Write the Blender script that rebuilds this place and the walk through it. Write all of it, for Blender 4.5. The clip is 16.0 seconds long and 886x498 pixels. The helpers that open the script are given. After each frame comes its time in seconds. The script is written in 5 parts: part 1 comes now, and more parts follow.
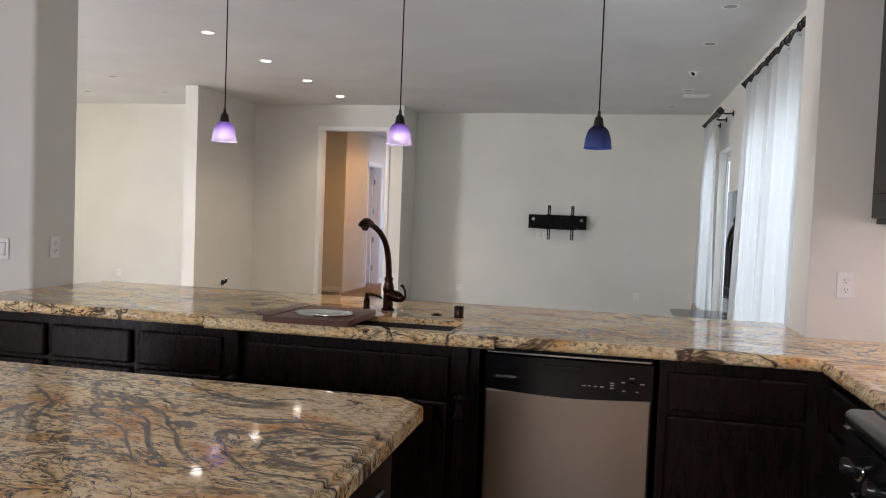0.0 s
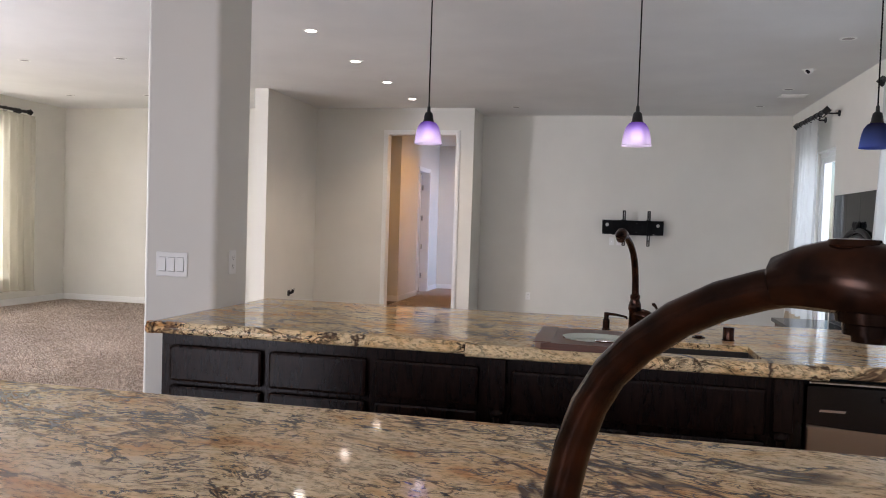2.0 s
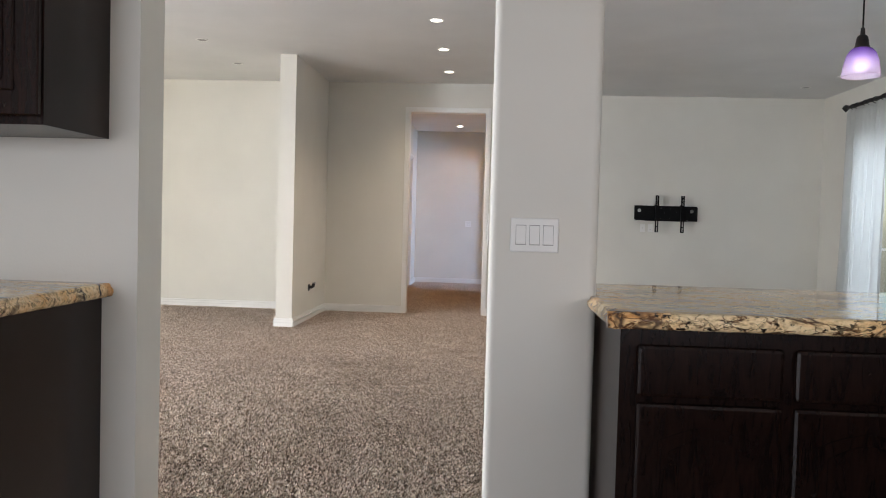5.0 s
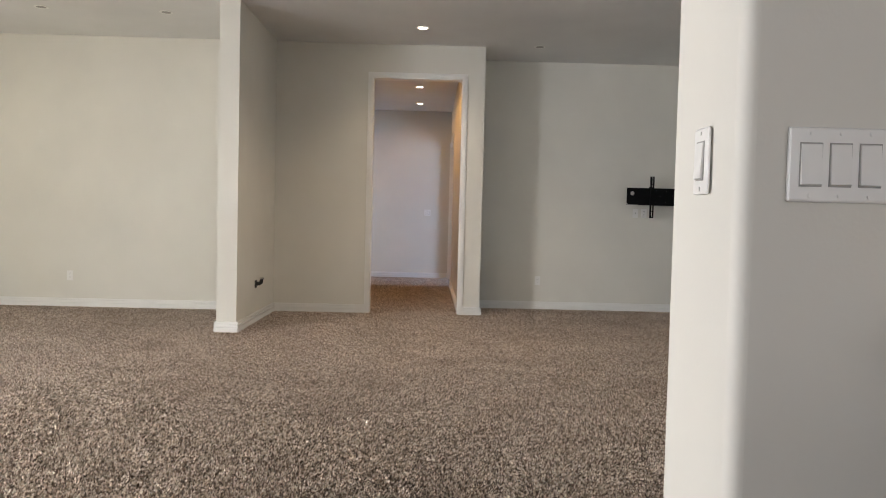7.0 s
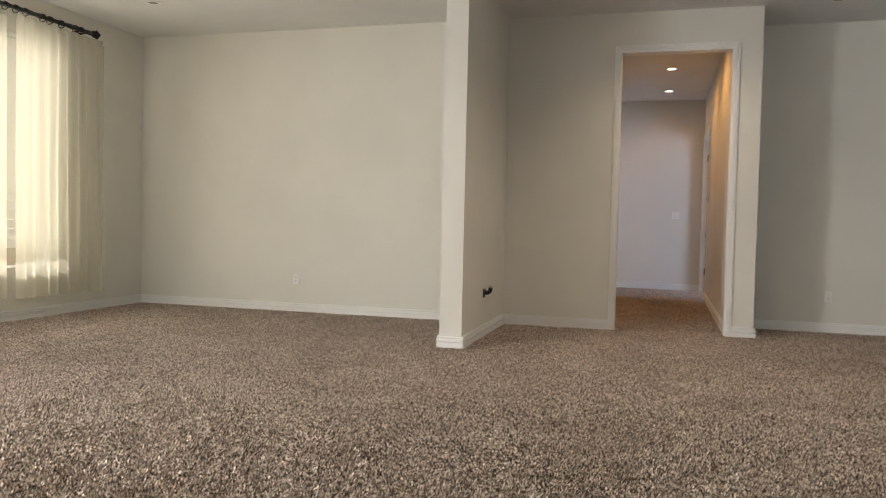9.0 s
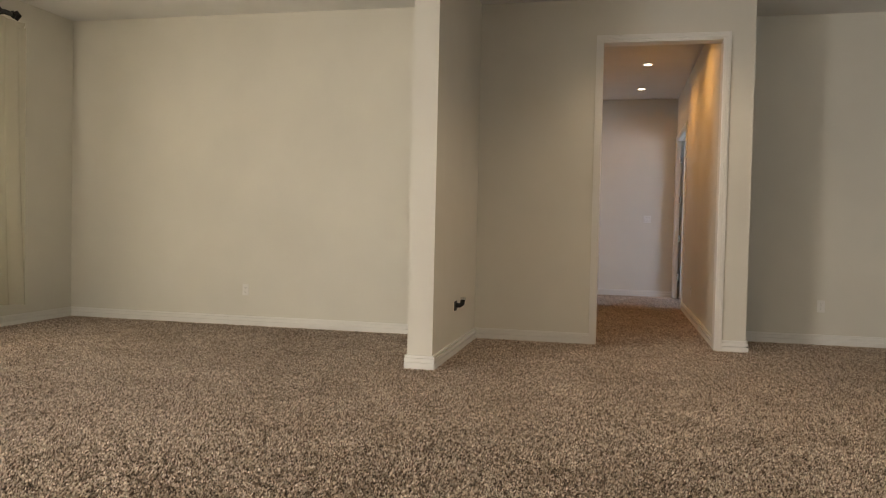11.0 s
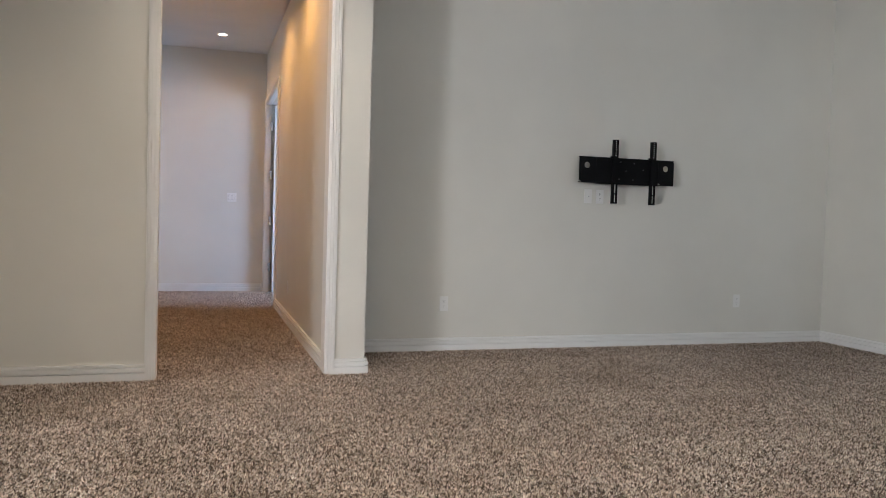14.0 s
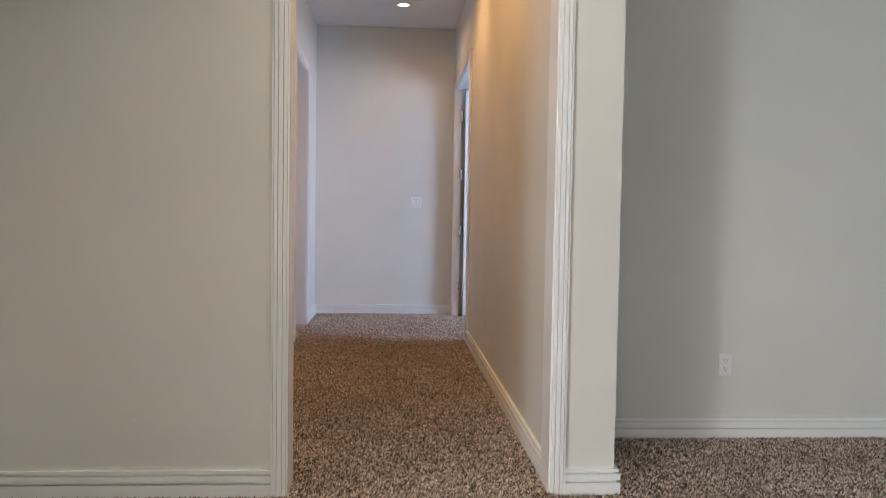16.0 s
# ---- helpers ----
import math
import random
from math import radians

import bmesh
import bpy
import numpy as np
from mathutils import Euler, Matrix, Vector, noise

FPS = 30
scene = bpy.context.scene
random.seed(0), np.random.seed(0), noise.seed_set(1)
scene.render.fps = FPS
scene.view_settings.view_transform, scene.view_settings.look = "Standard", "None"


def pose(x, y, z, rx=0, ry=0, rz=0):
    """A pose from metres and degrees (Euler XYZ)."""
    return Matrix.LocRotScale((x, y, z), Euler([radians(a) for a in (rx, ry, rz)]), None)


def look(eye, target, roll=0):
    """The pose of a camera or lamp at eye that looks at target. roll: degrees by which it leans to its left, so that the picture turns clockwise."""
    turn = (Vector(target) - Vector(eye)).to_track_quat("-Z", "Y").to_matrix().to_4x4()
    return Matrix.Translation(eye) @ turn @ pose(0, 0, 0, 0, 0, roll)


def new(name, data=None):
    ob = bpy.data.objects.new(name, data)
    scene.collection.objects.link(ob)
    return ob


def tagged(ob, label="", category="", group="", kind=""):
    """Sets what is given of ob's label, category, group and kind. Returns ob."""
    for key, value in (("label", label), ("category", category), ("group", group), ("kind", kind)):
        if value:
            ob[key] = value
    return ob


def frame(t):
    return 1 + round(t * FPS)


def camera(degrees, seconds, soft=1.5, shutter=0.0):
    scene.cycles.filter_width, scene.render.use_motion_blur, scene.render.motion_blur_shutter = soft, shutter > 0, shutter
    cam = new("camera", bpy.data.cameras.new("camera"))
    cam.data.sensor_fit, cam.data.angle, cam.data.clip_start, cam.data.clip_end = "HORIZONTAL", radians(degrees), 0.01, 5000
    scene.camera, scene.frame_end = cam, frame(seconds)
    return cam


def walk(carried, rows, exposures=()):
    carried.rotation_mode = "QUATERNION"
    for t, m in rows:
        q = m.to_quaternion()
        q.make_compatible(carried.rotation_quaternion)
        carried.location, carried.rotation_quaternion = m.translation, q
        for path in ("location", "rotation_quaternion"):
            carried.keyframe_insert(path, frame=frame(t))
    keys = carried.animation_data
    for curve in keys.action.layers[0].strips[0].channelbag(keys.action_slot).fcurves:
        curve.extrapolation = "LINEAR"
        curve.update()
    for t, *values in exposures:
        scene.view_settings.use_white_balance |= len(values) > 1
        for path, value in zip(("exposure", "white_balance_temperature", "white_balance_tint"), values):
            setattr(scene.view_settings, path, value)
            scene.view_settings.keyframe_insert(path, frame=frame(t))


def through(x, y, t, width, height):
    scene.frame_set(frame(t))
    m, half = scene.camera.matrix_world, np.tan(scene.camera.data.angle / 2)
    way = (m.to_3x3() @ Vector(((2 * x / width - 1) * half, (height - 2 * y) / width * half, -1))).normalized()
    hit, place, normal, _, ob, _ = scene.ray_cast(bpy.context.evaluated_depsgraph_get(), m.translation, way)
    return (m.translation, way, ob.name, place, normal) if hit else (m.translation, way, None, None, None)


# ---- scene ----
cam = camera(59.9, 16.0, 1.0)
PATH = [
    (0, (-0.216, 0.358, 1.29), (-0.644, 2.31, 1.208), 2.2),
    (0.5, (-0.542, 0.418, 1.294), (-0.968, 2.371, 1.213), 2.1),
    (1, (-0.788, 0.433, 1.283), (-1.292, 2.367, 1.205), 2.0),
    (1.5, (-0.982, 0.436, 1.271), (-1.497, 2.367, 1.194), 1.9),
    (2, (-1.196, 0.508, 1.277), (-1.624, 2.461, 1.208), 1.8),
    (2.5, (-1.5, 0.508, 1.277), (-1.775, 2.488, 1.211), 2.0),
    (3, (-1.845, 0.493, 1.262), (-2.058, 2.481, 1.197), 2.0),
    (3.5, (-2.202, 0.628, 1.249), (-2.405, 2.616, 1.181), 2.2),
    (4, (-2.532, 0.69, 1.208), (-2.727, 2.679, 1.142), 2.0),
    (6.5, (-3.432, 1.986, 1.004), (-3.421, 3.985, 0.925), 1.4),
    (7, (-3.481, 2.291, 0.989), (-3.446, 4.289, 0.91), 1.4),
    (7.5, (-3.626, 2.608, 0.937), (-3.78, 4.601, 0.864), 1.3),
    (8, (-3.683, 2.884, 0.918), (-3.971, 4.862, 0.848), 1.3),
    (8.5, (-3.673, 3.14, 0.904), (-4.222, 5.062, 0.835), 1.3),
    (11, (-3.948, 3.913, 0.923), (-4.386, 5.864, 0.863), 1.3),
    (11.5, (-3.899, 4.147, 0.901), (-3.957, 6.145, 0.84), 1.3),
    (12, (-3.867, 4.415, 0.898), (-3.589, 6.395, 0.837), 1.5),
    (12.5, (-3.884, 4.681, 0.882), (-3.315, 6.597, 0.83), 1.7),
    (13, (-3.837, 5.042, 0.905), (-3.159, 6.922, 0.842), 1.6),
    (13.5, (-3.896, 5.431, 0.908), (-3.214, 7.31, 0.832), 1.6),
    (14, (-3.87, 5.826, 0.905), (-3.267, 7.731, 0.827), 1.7),
    (14.5, (-3.847, 6.275, 0.911), (-3.455, 8.234, 0.829), 1.6),
    (15, (-3.818, 6.697, 0.924), (-3.524, 8.673, 0.838), 1.6),
    (15.5, (-3.749, 7.142, 0.937), (-3.535, 9.129, 0.849), 1.6),
    (16, (-3.73, 7.553, 0.965), (-3.604, 9.548, 0.876), 0.9),
]
EXPOSURES = [
    (0.0, 0.71, 6080, 15), (1.5, 0.68, 6050, 18), (3.5, 0.68, 6020, 15), (4.0, 0.74, 6000, 12), (6.5, 0.40, 6320, 12), (7.5, 0.30, 6380, 11), (8.5, 0.26, 6420, 11),
    (11.0, -0.04, 7500, 12), (11.5, 0.30, 7400, 12), (12.0, 0.60, 7100, 12), (13.0, 0.66, 6280, 12), (14.5, 0.54, 5950, 11), (16.0, 0.58, 5850, 10),
]
walk(cam, [(t, look(eye, target, roll)) for t, eye, target, roll in PATH], EXPOSURES)

# ---- world and light ----
world = bpy.data.worlds.new("world")
scene.world = world
world.use_nodes = True
wn = world.node_tree.nodes
sky = wn.new("ShaderNodeTexSky")
sky.sky_type, sky.sun_disc = "NISHITA", False
sky.sun_elevation, sky.sun_rotation = radians(29), radians(-90)
wn["Background"].inputs["Strength"].default_value = 0.10
world.node_tree.links.new(sky.outputs["Color"], wn["Background"].inputs["Color"])

sun_data = bpy.data.lights.new("sun", "SUN")
sun_data.energy, sun_data.angle, sun_data.color = 5.0, radians(0.5), (1.0, 0.95, 0.86)
sun = new("sun", sun_data)
sun.matrix_world = look((-18, 8.75, 5.53), (-8.95, 8.45, 0.50))


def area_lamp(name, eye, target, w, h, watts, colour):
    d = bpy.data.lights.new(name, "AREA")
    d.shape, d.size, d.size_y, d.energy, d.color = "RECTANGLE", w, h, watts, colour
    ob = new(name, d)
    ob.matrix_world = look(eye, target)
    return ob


def spot_lamp(name, x, y, z, watts, colour, size=2.3):
    d = bpy.data.lights.new(name, "SPOT")
    d.energy, d.color, d.spot_size, d.spot_blend, d.shadow_soft_size = watts, colour, size, 0.75, 0.04
    ob = new(name, d)
    ob.matrix_world = look((x, y, z), (x, y + 0.0001, 0))
    return ob


DAY = (0.86, 0.93, 1.0)
WARM = (1.0, 0.74, 0.48)
# sky light in the window openings
area_lamp("daylight_stand_in", (1.75, 9.3, 1.3), (0, 9.3, 0.9), 1.5, 2.6, 29, DAY)
area_lamp("daylight_stand_in", (1.75, 5.93, 1.3), (0, 5.93, 0.9), 2.7, 2.6, 57, DAY)
area_lamp("daylight_stand_in", (-8.93, 7.86, 1.45), (0, 7.86, 1.45), 2.2, 1.8, 31, (1.0, 0.94, 0.82))
# next two: fill lamps in added kitchen windows behind the camera
area_lamp("daylight_stand_in", (-5.2, -2.83, 1.25), (-4.6, 0, 0.8), 1.9, 1.8, 60, (0.92, 0.95, 1.0))
area_lamp("daylight_stand_in", (-1.4, -2.83, 1.6), (-1.4, 0.3, 0.5), 1.5, 1.2, 36, (0.96, 0.96, 0.97))
area_lamp("daylight_stand_in", (-9.06, 4.16, 1.1), (-6.5, 4.16, -0.3), 1.05, 2.05, 225, (0.97, 0.98, 1.0))
# added lamps in the unseen rooms beside the hall, standing in for daylight
area_lamp("daylight_stand_in", (-0.85, 13.5, 1.35), (-3.9, 14.97, 1.0), 1.0, 1.5, 62, (0.52, 0.69, 1.0))
area_lamp("daylight_stand_in", (-6.4, 12.6, 1.3), (-4.4, 13.6, 0.8), 0.6, 1.2, 2.5, (0.62, 0.75, 1.0))
LIT = [(-3.55, 6.19), (-3.57, 7.32), (-3.58, 8.37), (-3.59, 9.45)]
HALL_LIT = [(-3.65, 11.2, 28), (-3.66, 12.66, 23), (-3.68, 14.17, 9)]
for lx, ly in LIT:
    spot_lamp("downlight", lx, ly, 2.715, 25, (1.0, 0.80, 0.58))
for lx, ly, watts in HALL_LIT:
    spot_lamp("downlight", lx, ly, 2.715, watts, (1.0, 0.50, 0.15), 2.85)

# ---- materials ----
def mat(name, colour=(0.8, 0.8, 0.8), rough=0.6, metal=0.0):
    m = bpy.data.materials.new(name)
    m.use_nodes = True
    b = m.node_tree.nodes["Principled BSDF"]
    b.inputs["Base Color"].default_value = (*colour, 1)
    b.inputs["Roughness"].default_value = rough
    b.inputs["Metallic"].default_value = metal
    return m


def node(m, kind, **props):
    n = m.node_tree.nodes.new("ShaderNode" + kind)
    for k, v in props.items():
        if k in n.inputs:
            n.inputs[k].default_value = v
    return n


def link(m, a, out, b, inp):
    m.node_tree.links.new(a.outputs[out], b.inputs[inp])


def bsdf(m):
    return m.node_tree.nodes["Principled BSDF"]


def coords(m, scale=(1, 1, 1), rot=(0, 0, 0)):
    c = node(m, "TexCoord")
    p = node(m, "Mapping")
    p.inputs["Scale"].default_value = scale
    p.inputs["Rotation"].default_value = rot
    link(m, c, "Object", p, "Vector")
    return p


def tex_noise(m, vec, scale, detail=4, rough=0.55, distort=0.0):
    n = node(m, "TexNoise", Scale=scale, Detail=detail, Roughness=rough, Distortion=distort)
    if vec:
        link(m, vec, "Vector", n, "Vector")
    return n


def ramp(m, src, out, stops):
    r = node(m, "ValToRGB")
    link(m, src, out, r, "Fac")
    e = r.color_ramp.elements
    while len(e) < len(stops):
        e.new(0.5)
    for el, (pos, col) in zip(e, stops):
        el.position, el.color = pos, (*col, 1) if len(col) == 3 else col
    return r


def mix(m, a, b, fac, mode="MIX"):
    """a, b: (node, socket) or a colour; fac: (node, socket) or a number."""
    n = m.node_tree.nodes.new("ShaderNodeMix")
    n.data_type, n.blend_type = "RGBA", mode
    for v, key in ((fac, 0), (a, 6), (b, 7)):
        if isinstance(v, tuple) and hasattr(v[0], "outputs"):
            m.node_tree.links.new(v[0].outputs[v[1]], n.inputs[key])
        else:
            n.inputs[key].default_value = v if key == 0 else (*v, 1)
    return n


def bump(m, src, out, strength, distance):
    b = node(m, "Bump", Strength=strength, Distance=distance)
    link(m, src, out, b, "Height")
    link(m, b, "Normal", bsdf(m), "Normal")
    return b


def painted(name, colour, rough, grain=90.0, strength=0.12, vary=0.04):
    """Painted drywall or wood: faint roller texture and slow mottling."""
    m = mat(name, colour, rough)
    v = coords(m)
    big = tex_noise(m, v, 1.3, 3)
    lo = tuple(c * (1 - vary) for c in colour)
    hi = tuple(min(1, c * (1 + vary)) for c in colour)
    r = ramp(m, big, "Fac", [(0.3, lo), (0.7, hi)])
    link(m, r, "Color", bsdf(m), "Base Color")
    g = tex_noise(m, v, grain, 3)
    bump(m, g, "Fac", strength, 0.002)
    return m


WALL = painted("wall_paint", (0.725, 0.705, 0.64), 0.62, 110, 0.16)
CEIL = painted("ceiling_paint", (0.76, 0.755, 0.74), 0.8, 80, 0.25)
TRIM = painted("trim_paint", (0.86, 0.85, 0.82), 0.38, 30, 0.03, 0.02)
PLASTIC = mat("white_plastic", (0.82, 0.81, 0.78), 0.28)
SLOT = mat("dark_slot", (0.03, 0.03, 0.03), 0.5)
BLACK = mat("black_powder_coat", (0.005, 0.005, 0.0055), 0.55)
bsdf(BLACK).inputs["Specular IOR Level"].default_value = 0.12
IRON = mat("black_iron", (0.010, 0.0095, 0.0095), 0.48, 0.2)
CHROME = mat("bright_metal", (0.75, 0.75, 0.74), 0.18, 1.0)


def carpet_material(name, islands):
    """Speckled frieze pile: each tuft its own shade of brown to cream, with slow trodden patches."""
    m = mat(name, (0.3, 0.25, 0.2), 0.95)
    v = coords(m)
    tones = [(0.0, (0.085, 0.058, 0.040)), (0.18, (0.28, 0.205, 0.155)), (0.38, (0.57, 0.468, 0.376)), (0.75, (0.83, 0.715, 0.615)), (1.0, (0.93, 0.84, 0.74))]
    if islands:
        g = node(m, "NewGeometry")
        tuft = ramp(m, g, "Random Per Island", tones)
    else:
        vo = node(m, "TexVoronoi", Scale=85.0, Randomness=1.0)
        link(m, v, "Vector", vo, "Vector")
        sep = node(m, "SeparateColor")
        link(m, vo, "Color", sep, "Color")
        # pile tones at 0.3: shade between the tufts is put into this colour
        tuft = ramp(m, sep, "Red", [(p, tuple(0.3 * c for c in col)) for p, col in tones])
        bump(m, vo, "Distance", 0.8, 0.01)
    big = tex_noise(m, v, 2.4, 4, 0.6, 1.2)
    wear = ramp(m, big, "Fac", [(0.3, (0.80, 0.77, 0.74)), (0.68, (1.04, 1.04, 1.04))])
    c = mix(m, (tuft, "Color"), (wear, "Color"), 1.0, "MULTIPLY")
    clump = tex_noise(m, v, 42, 3, 0.6, 0.4)
    deep = ramp(m, clump, "Fac", [(0.36, (0.56, 0.53, 0.50)), (0.50, (1.04, 1.03, 1.02)), (0.64, (1.28, 1.28, 1.28))])
    c = mix(m, (c, 2), (deep, "Color"), 1.0, "MULTIPLY")
    link(m, c, 2, bsdf(m), "Base Color")
    return m


CARPET = carpet_material("shaded_carpet_backing", False)
PILE = carpet_material("carpet_pile", True)


def granite_material():
    """Polished cream and gold granite: grey-brown drifts, wandering dark veins, black dashes along the flow."""
    m = mat("polished_granite", (0.6, 0.5, 0.36), 0.06)
    bsdf(m).inputs["Specular IOR Level"].default_value = 0.35
    c0 = coords(m, (1.0, 1.0, 1.0), (0, 0, radians(9)))
    warp = tex_noise(m, c0, 1.3, 3, 0.5, 0.4)
    vec = node(m, "VectorMath")
    vec.operation = "MULTIPLY_ADD"
    link(m, warp, "Color", vec, 0)
    vec.inputs[1].default_value = (0.22, 0.22, 0.22)
    link(m, c0, "Vector", vec, 2)
    flow = node(m, "VectorMath")
    flow.operation = "MULTIPLY"
    link(m, vec, "Vector", flow, 0)
    flow.inputs[1].default_value = (1.0, 2.0, 2.0)
    base = tex_noise(m, flow, 3.6, 5, 0.6, 0.3)
    col = ramp(m, base, "Fac", [(0.25, (0.44, 0.17, 0.05)), (0.36, (0.78, 0.42, 0.16)), (0.45, (0.94, 0.68, 0.36)), (0.57, (0.96, 0.79, 0.50)), (0.74, (0.90, 0.74, 0.48))])
    mott = tex_noise(m, flow, 50, 5, 0.72, 0.3)
    mo = ramp(m, mott, "Fac", [(0.37, (0.22, 0.14, 0.09)), (0.45, (0.80, 0.71, 0.60)), (0.58, (1.08, 1.06, 1.02))])
    c1 = mix(m, (col, "Color"), (mo, "Color"), 0.75, "MULTIPLY")
    cur = (c1, 2)
    for scale, det, lo, hi, tint, gs, g0, g1 in ((1.7, 5, 0.004, 0.018, (0.12, 0.075, 0.048), 1.7, 0.41, 0.50), (5.0, 6, 0.008, 0.028, (0.035, 0.024, 0.018), 3.0, 0.49, 0.61), (8.5, 6, 0.004, 0.022, (0.11, 0.045, 0.02), 2.2, 0.45, 0.57)):
        n = tex_noise(m, flow, scale, det, 0.55, 0.9)
        d = node(m, "Math")
        d.operation = "SUBTRACT"
        link(m, n, "Fac", d, 0)
        d.inputs[1].default_value = 0.5
        ab = node(m, "Math")
        ab.operation = "ABSOLUTE"
        link(m, d, 0, ab, 0)
        vm = ramp(m, ab, 0, [(lo, (1, 1, 1)), (hi, (0, 0, 0))])
        gate = tex_noise(m, flow, gs, 3)
        gm = ramp(m, gate, "Fac", [(g0, (0, 0, 0)), (g1, (1, 1, 1))])
        f = mix(m, (vm, "Color"), (gm, "Color"), 1.0, "MULTIPLY")
        cur = (mix(m, cur, tint, (f, 2)), 2)
    dash = tex_noise(m, flow, 34, 5, 0.66, 0.6)
    dm = ramp(m, dash, "Fac", [(0.57, (0, 0, 0)), (0.60, (1, 1, 1))])
    dg = tex_noise(m, flow, 2.4, 3)
    dgm = ramp(m, dg, "Fac", [(0.40, (0.10, 0.10, 0.10)), (0.58, (1, 1, 1))])
    f = mix(m, (dm, "Color"), (dgm, "Color"), 1.0, "MULTIPLY")
    cur = (mix(m, cur, (0.018, 0.012, 0.009), (f, 2)), 2)
    m.node_tree.links.new(cur[0].outputs[2], bsdf(m).inputs["Base Color"])
    return m


GRANITE = granite_material()


def wood_material(name, dark, light, rough, scale=(1, 1, 9)):
    m = mat(name, dark, rough)
    v = coords(m, scale)
    n = tex_noise(m, v, 7, 6, 0.6, 1.2)
    r = ramp(m, n, "Fac", [(0.3, dark), (0.7, light)])
    link(m, r, "Color", bsdf(m), "Base Color")
    bump(m, n, "Fac", 0.03, 0.001)
    return m


ESPRESSO = wood_material("espresso_wood", (0.007, 0.0042, 0.0036), (0.020, 0.0095, 0.007), 0.27, (6, 6, 1))
BOARD = wood_material("cherry_board", (0.085, 0.026, 0.013), (0.17, 0.06, 0.03), 0.32, (1, 8, 8))
bsdf(ESPRESSO).inputs["Specular IOR Level"].default_value = 0.27
HEARTHWOOD = wood_material("hearth_planks", (0.10, 0.065, 0.045), (0.24, 0.16, 0.11), 0.6, (6, 6, 1))


def bronze_material():
    m = mat("oil_rubbed_bronze", (0.05, 0.025, 0.016), 0.22, 0.85)
    v = coords(m)
    n = tex_noise(m, v, 30, 4)
    r = ramp(m, n, "Fac", [(0.35, (0.014, 0.008, 0.006)), (0.7, (0.075, 0.030, 0.016))])
    link(m, r, "Color", bsdf(m), "Base Color")
    return m


BRONZE = bronze_material()


def steel_material():
    m = mat("brushed_steel", (0.46, 0.38, 0.30), 0.30, 1.0)
    v = coords(m, (1, 1, 200))
    n = tex_noise(m, v, 6, 3)
    bump(m, n, "Fac", 0.05, 0.001)
    return m


STEEL = steel_material()


def sheer_material(name, colour, through, clear):
    """Thin voile: part lets light straight through, part scatters it."""
    m = mat(name, colour, 0.9)
    nt = m.node_tree
    out = nt.nodes["Material Output"]
    d, t, c = node(m, "BsdfDiffuse"), node(m, "BsdfTranslucent"), node(m, "BsdfTransparent")
    d.inputs["Color"].default_value = (*colour, 1)
    t.inputs["Color"].default_value = (*[c * through for c in colour], 1)
    a, b = node(m, "MixShader"), node(m, "MixShader")
    a.inputs[0].default_value = 0.6
    b.inputs[0].default_value = clear
    nt.links.new(d.outputs[0], a.inputs[1])
    nt.links.new(t.outputs[0], a.inputs[2])
    nt.links.new(a.outputs[0], b.inputs[1])
    nt.links.new(c.outputs[0], b.inputs[2])
    nt.links.new(b.outputs[0], out.inputs["Surface"])
    weave = tex_noise(m, coords(m, (1, 1, 0.2)), 400, 2)
    nt.links.new(weave.outputs["Fac"], node(m, "Bump").inputs["Height"])
    return m


SHEER = sheer_material("white_voile", (0.86, 0.87, 0.84), 0.52, 0.09)
CREAM_SHEER = sheer_material("cream_voile", (0.92, 0.89, 0.75), 0.72, 0.42)
KHAKI = painted("khaki_linen", (0.43, 0.35, 0.25), 0.9, 300, 0.3, 0.1)


def glass_material(name, colour, rough=0.0):
    m = mat(name, colour, rough)
    bsdf(m).inputs["Transmission Weight"].default_value = 1.0
    bsdf(m).inputs["IOR"].default_value = 1.1
    return m


GLASS = glass_material("clear_glass", (0.96, 0.98, 0.98))


def glow(name, colour, strength):
    m = mat(name, colour, 0.5)
    bsdf(m).inputs["Emission Color"].default_value = (*colour, 1)
    bsdf(m).inputs["Emission Strength"].default_value = strength
    return m


LAMP_ON = glow("lit_lamp", (1.0, 0.86, 0.68), 14)
LAMP_OFF = mat("unlit_lamp", (0.30, 0.29, 0.27), 0.4)
BLACKSTONE = mat("polished_black_stone", (0.008, 0.009, 0.010), 0.06)
bsdf(BLACKSTONE).inputs["Specular IOR Level"].default_value = 0.15


# ---- mesh helpers ----
def box(bm, x0, x1, y0, y1, z0, z1, bevel=0.0, seg=1):
    m = Matrix.LocRotScale(((x0 + x1) / 2, (y0 + y1) / 2, (z0 + z1) / 2), None, (x1 - x0, y1 - y0, z1 - z0))
    vs = bmesh.ops.create_cube(bm, size=1, matrix=m)["verts"]
    if bevel:
        es = list({e for v in vs for e in v.link_edges})
        bmesh.ops.bevel(bm, geom=es, offset=bevel, segments=seg, profile=0.5, affect="EDGES")
    return bm


def prism(bm, outline, axis, a, b):
    """A solid from a flat outline, drawn out along an axis from a to b. Outline in the two other axes, in order."""
    def at(p, q, s):
        return {"x": (s, p, q), "y": (p, s, q), "z": (p, q, s)}[axis]
    lo = [bm.verts.new(at(p, q, a)) for p, q in outline]
    hi = [bm.verts.new(at(p, q, b)) for p, q in outline]
    fs = [bm.faces.new(lo), bm.faces.new(hi[::-1])]
    n = len(outline)
    for i in range(n):
        fs.append(bm.faces.new((lo[i], hi[i], hi[(i + 1) % n], lo[(i + 1) % n])))
    bmesh.ops.recalc_face_normals(bm, faces=fs)
    return bm


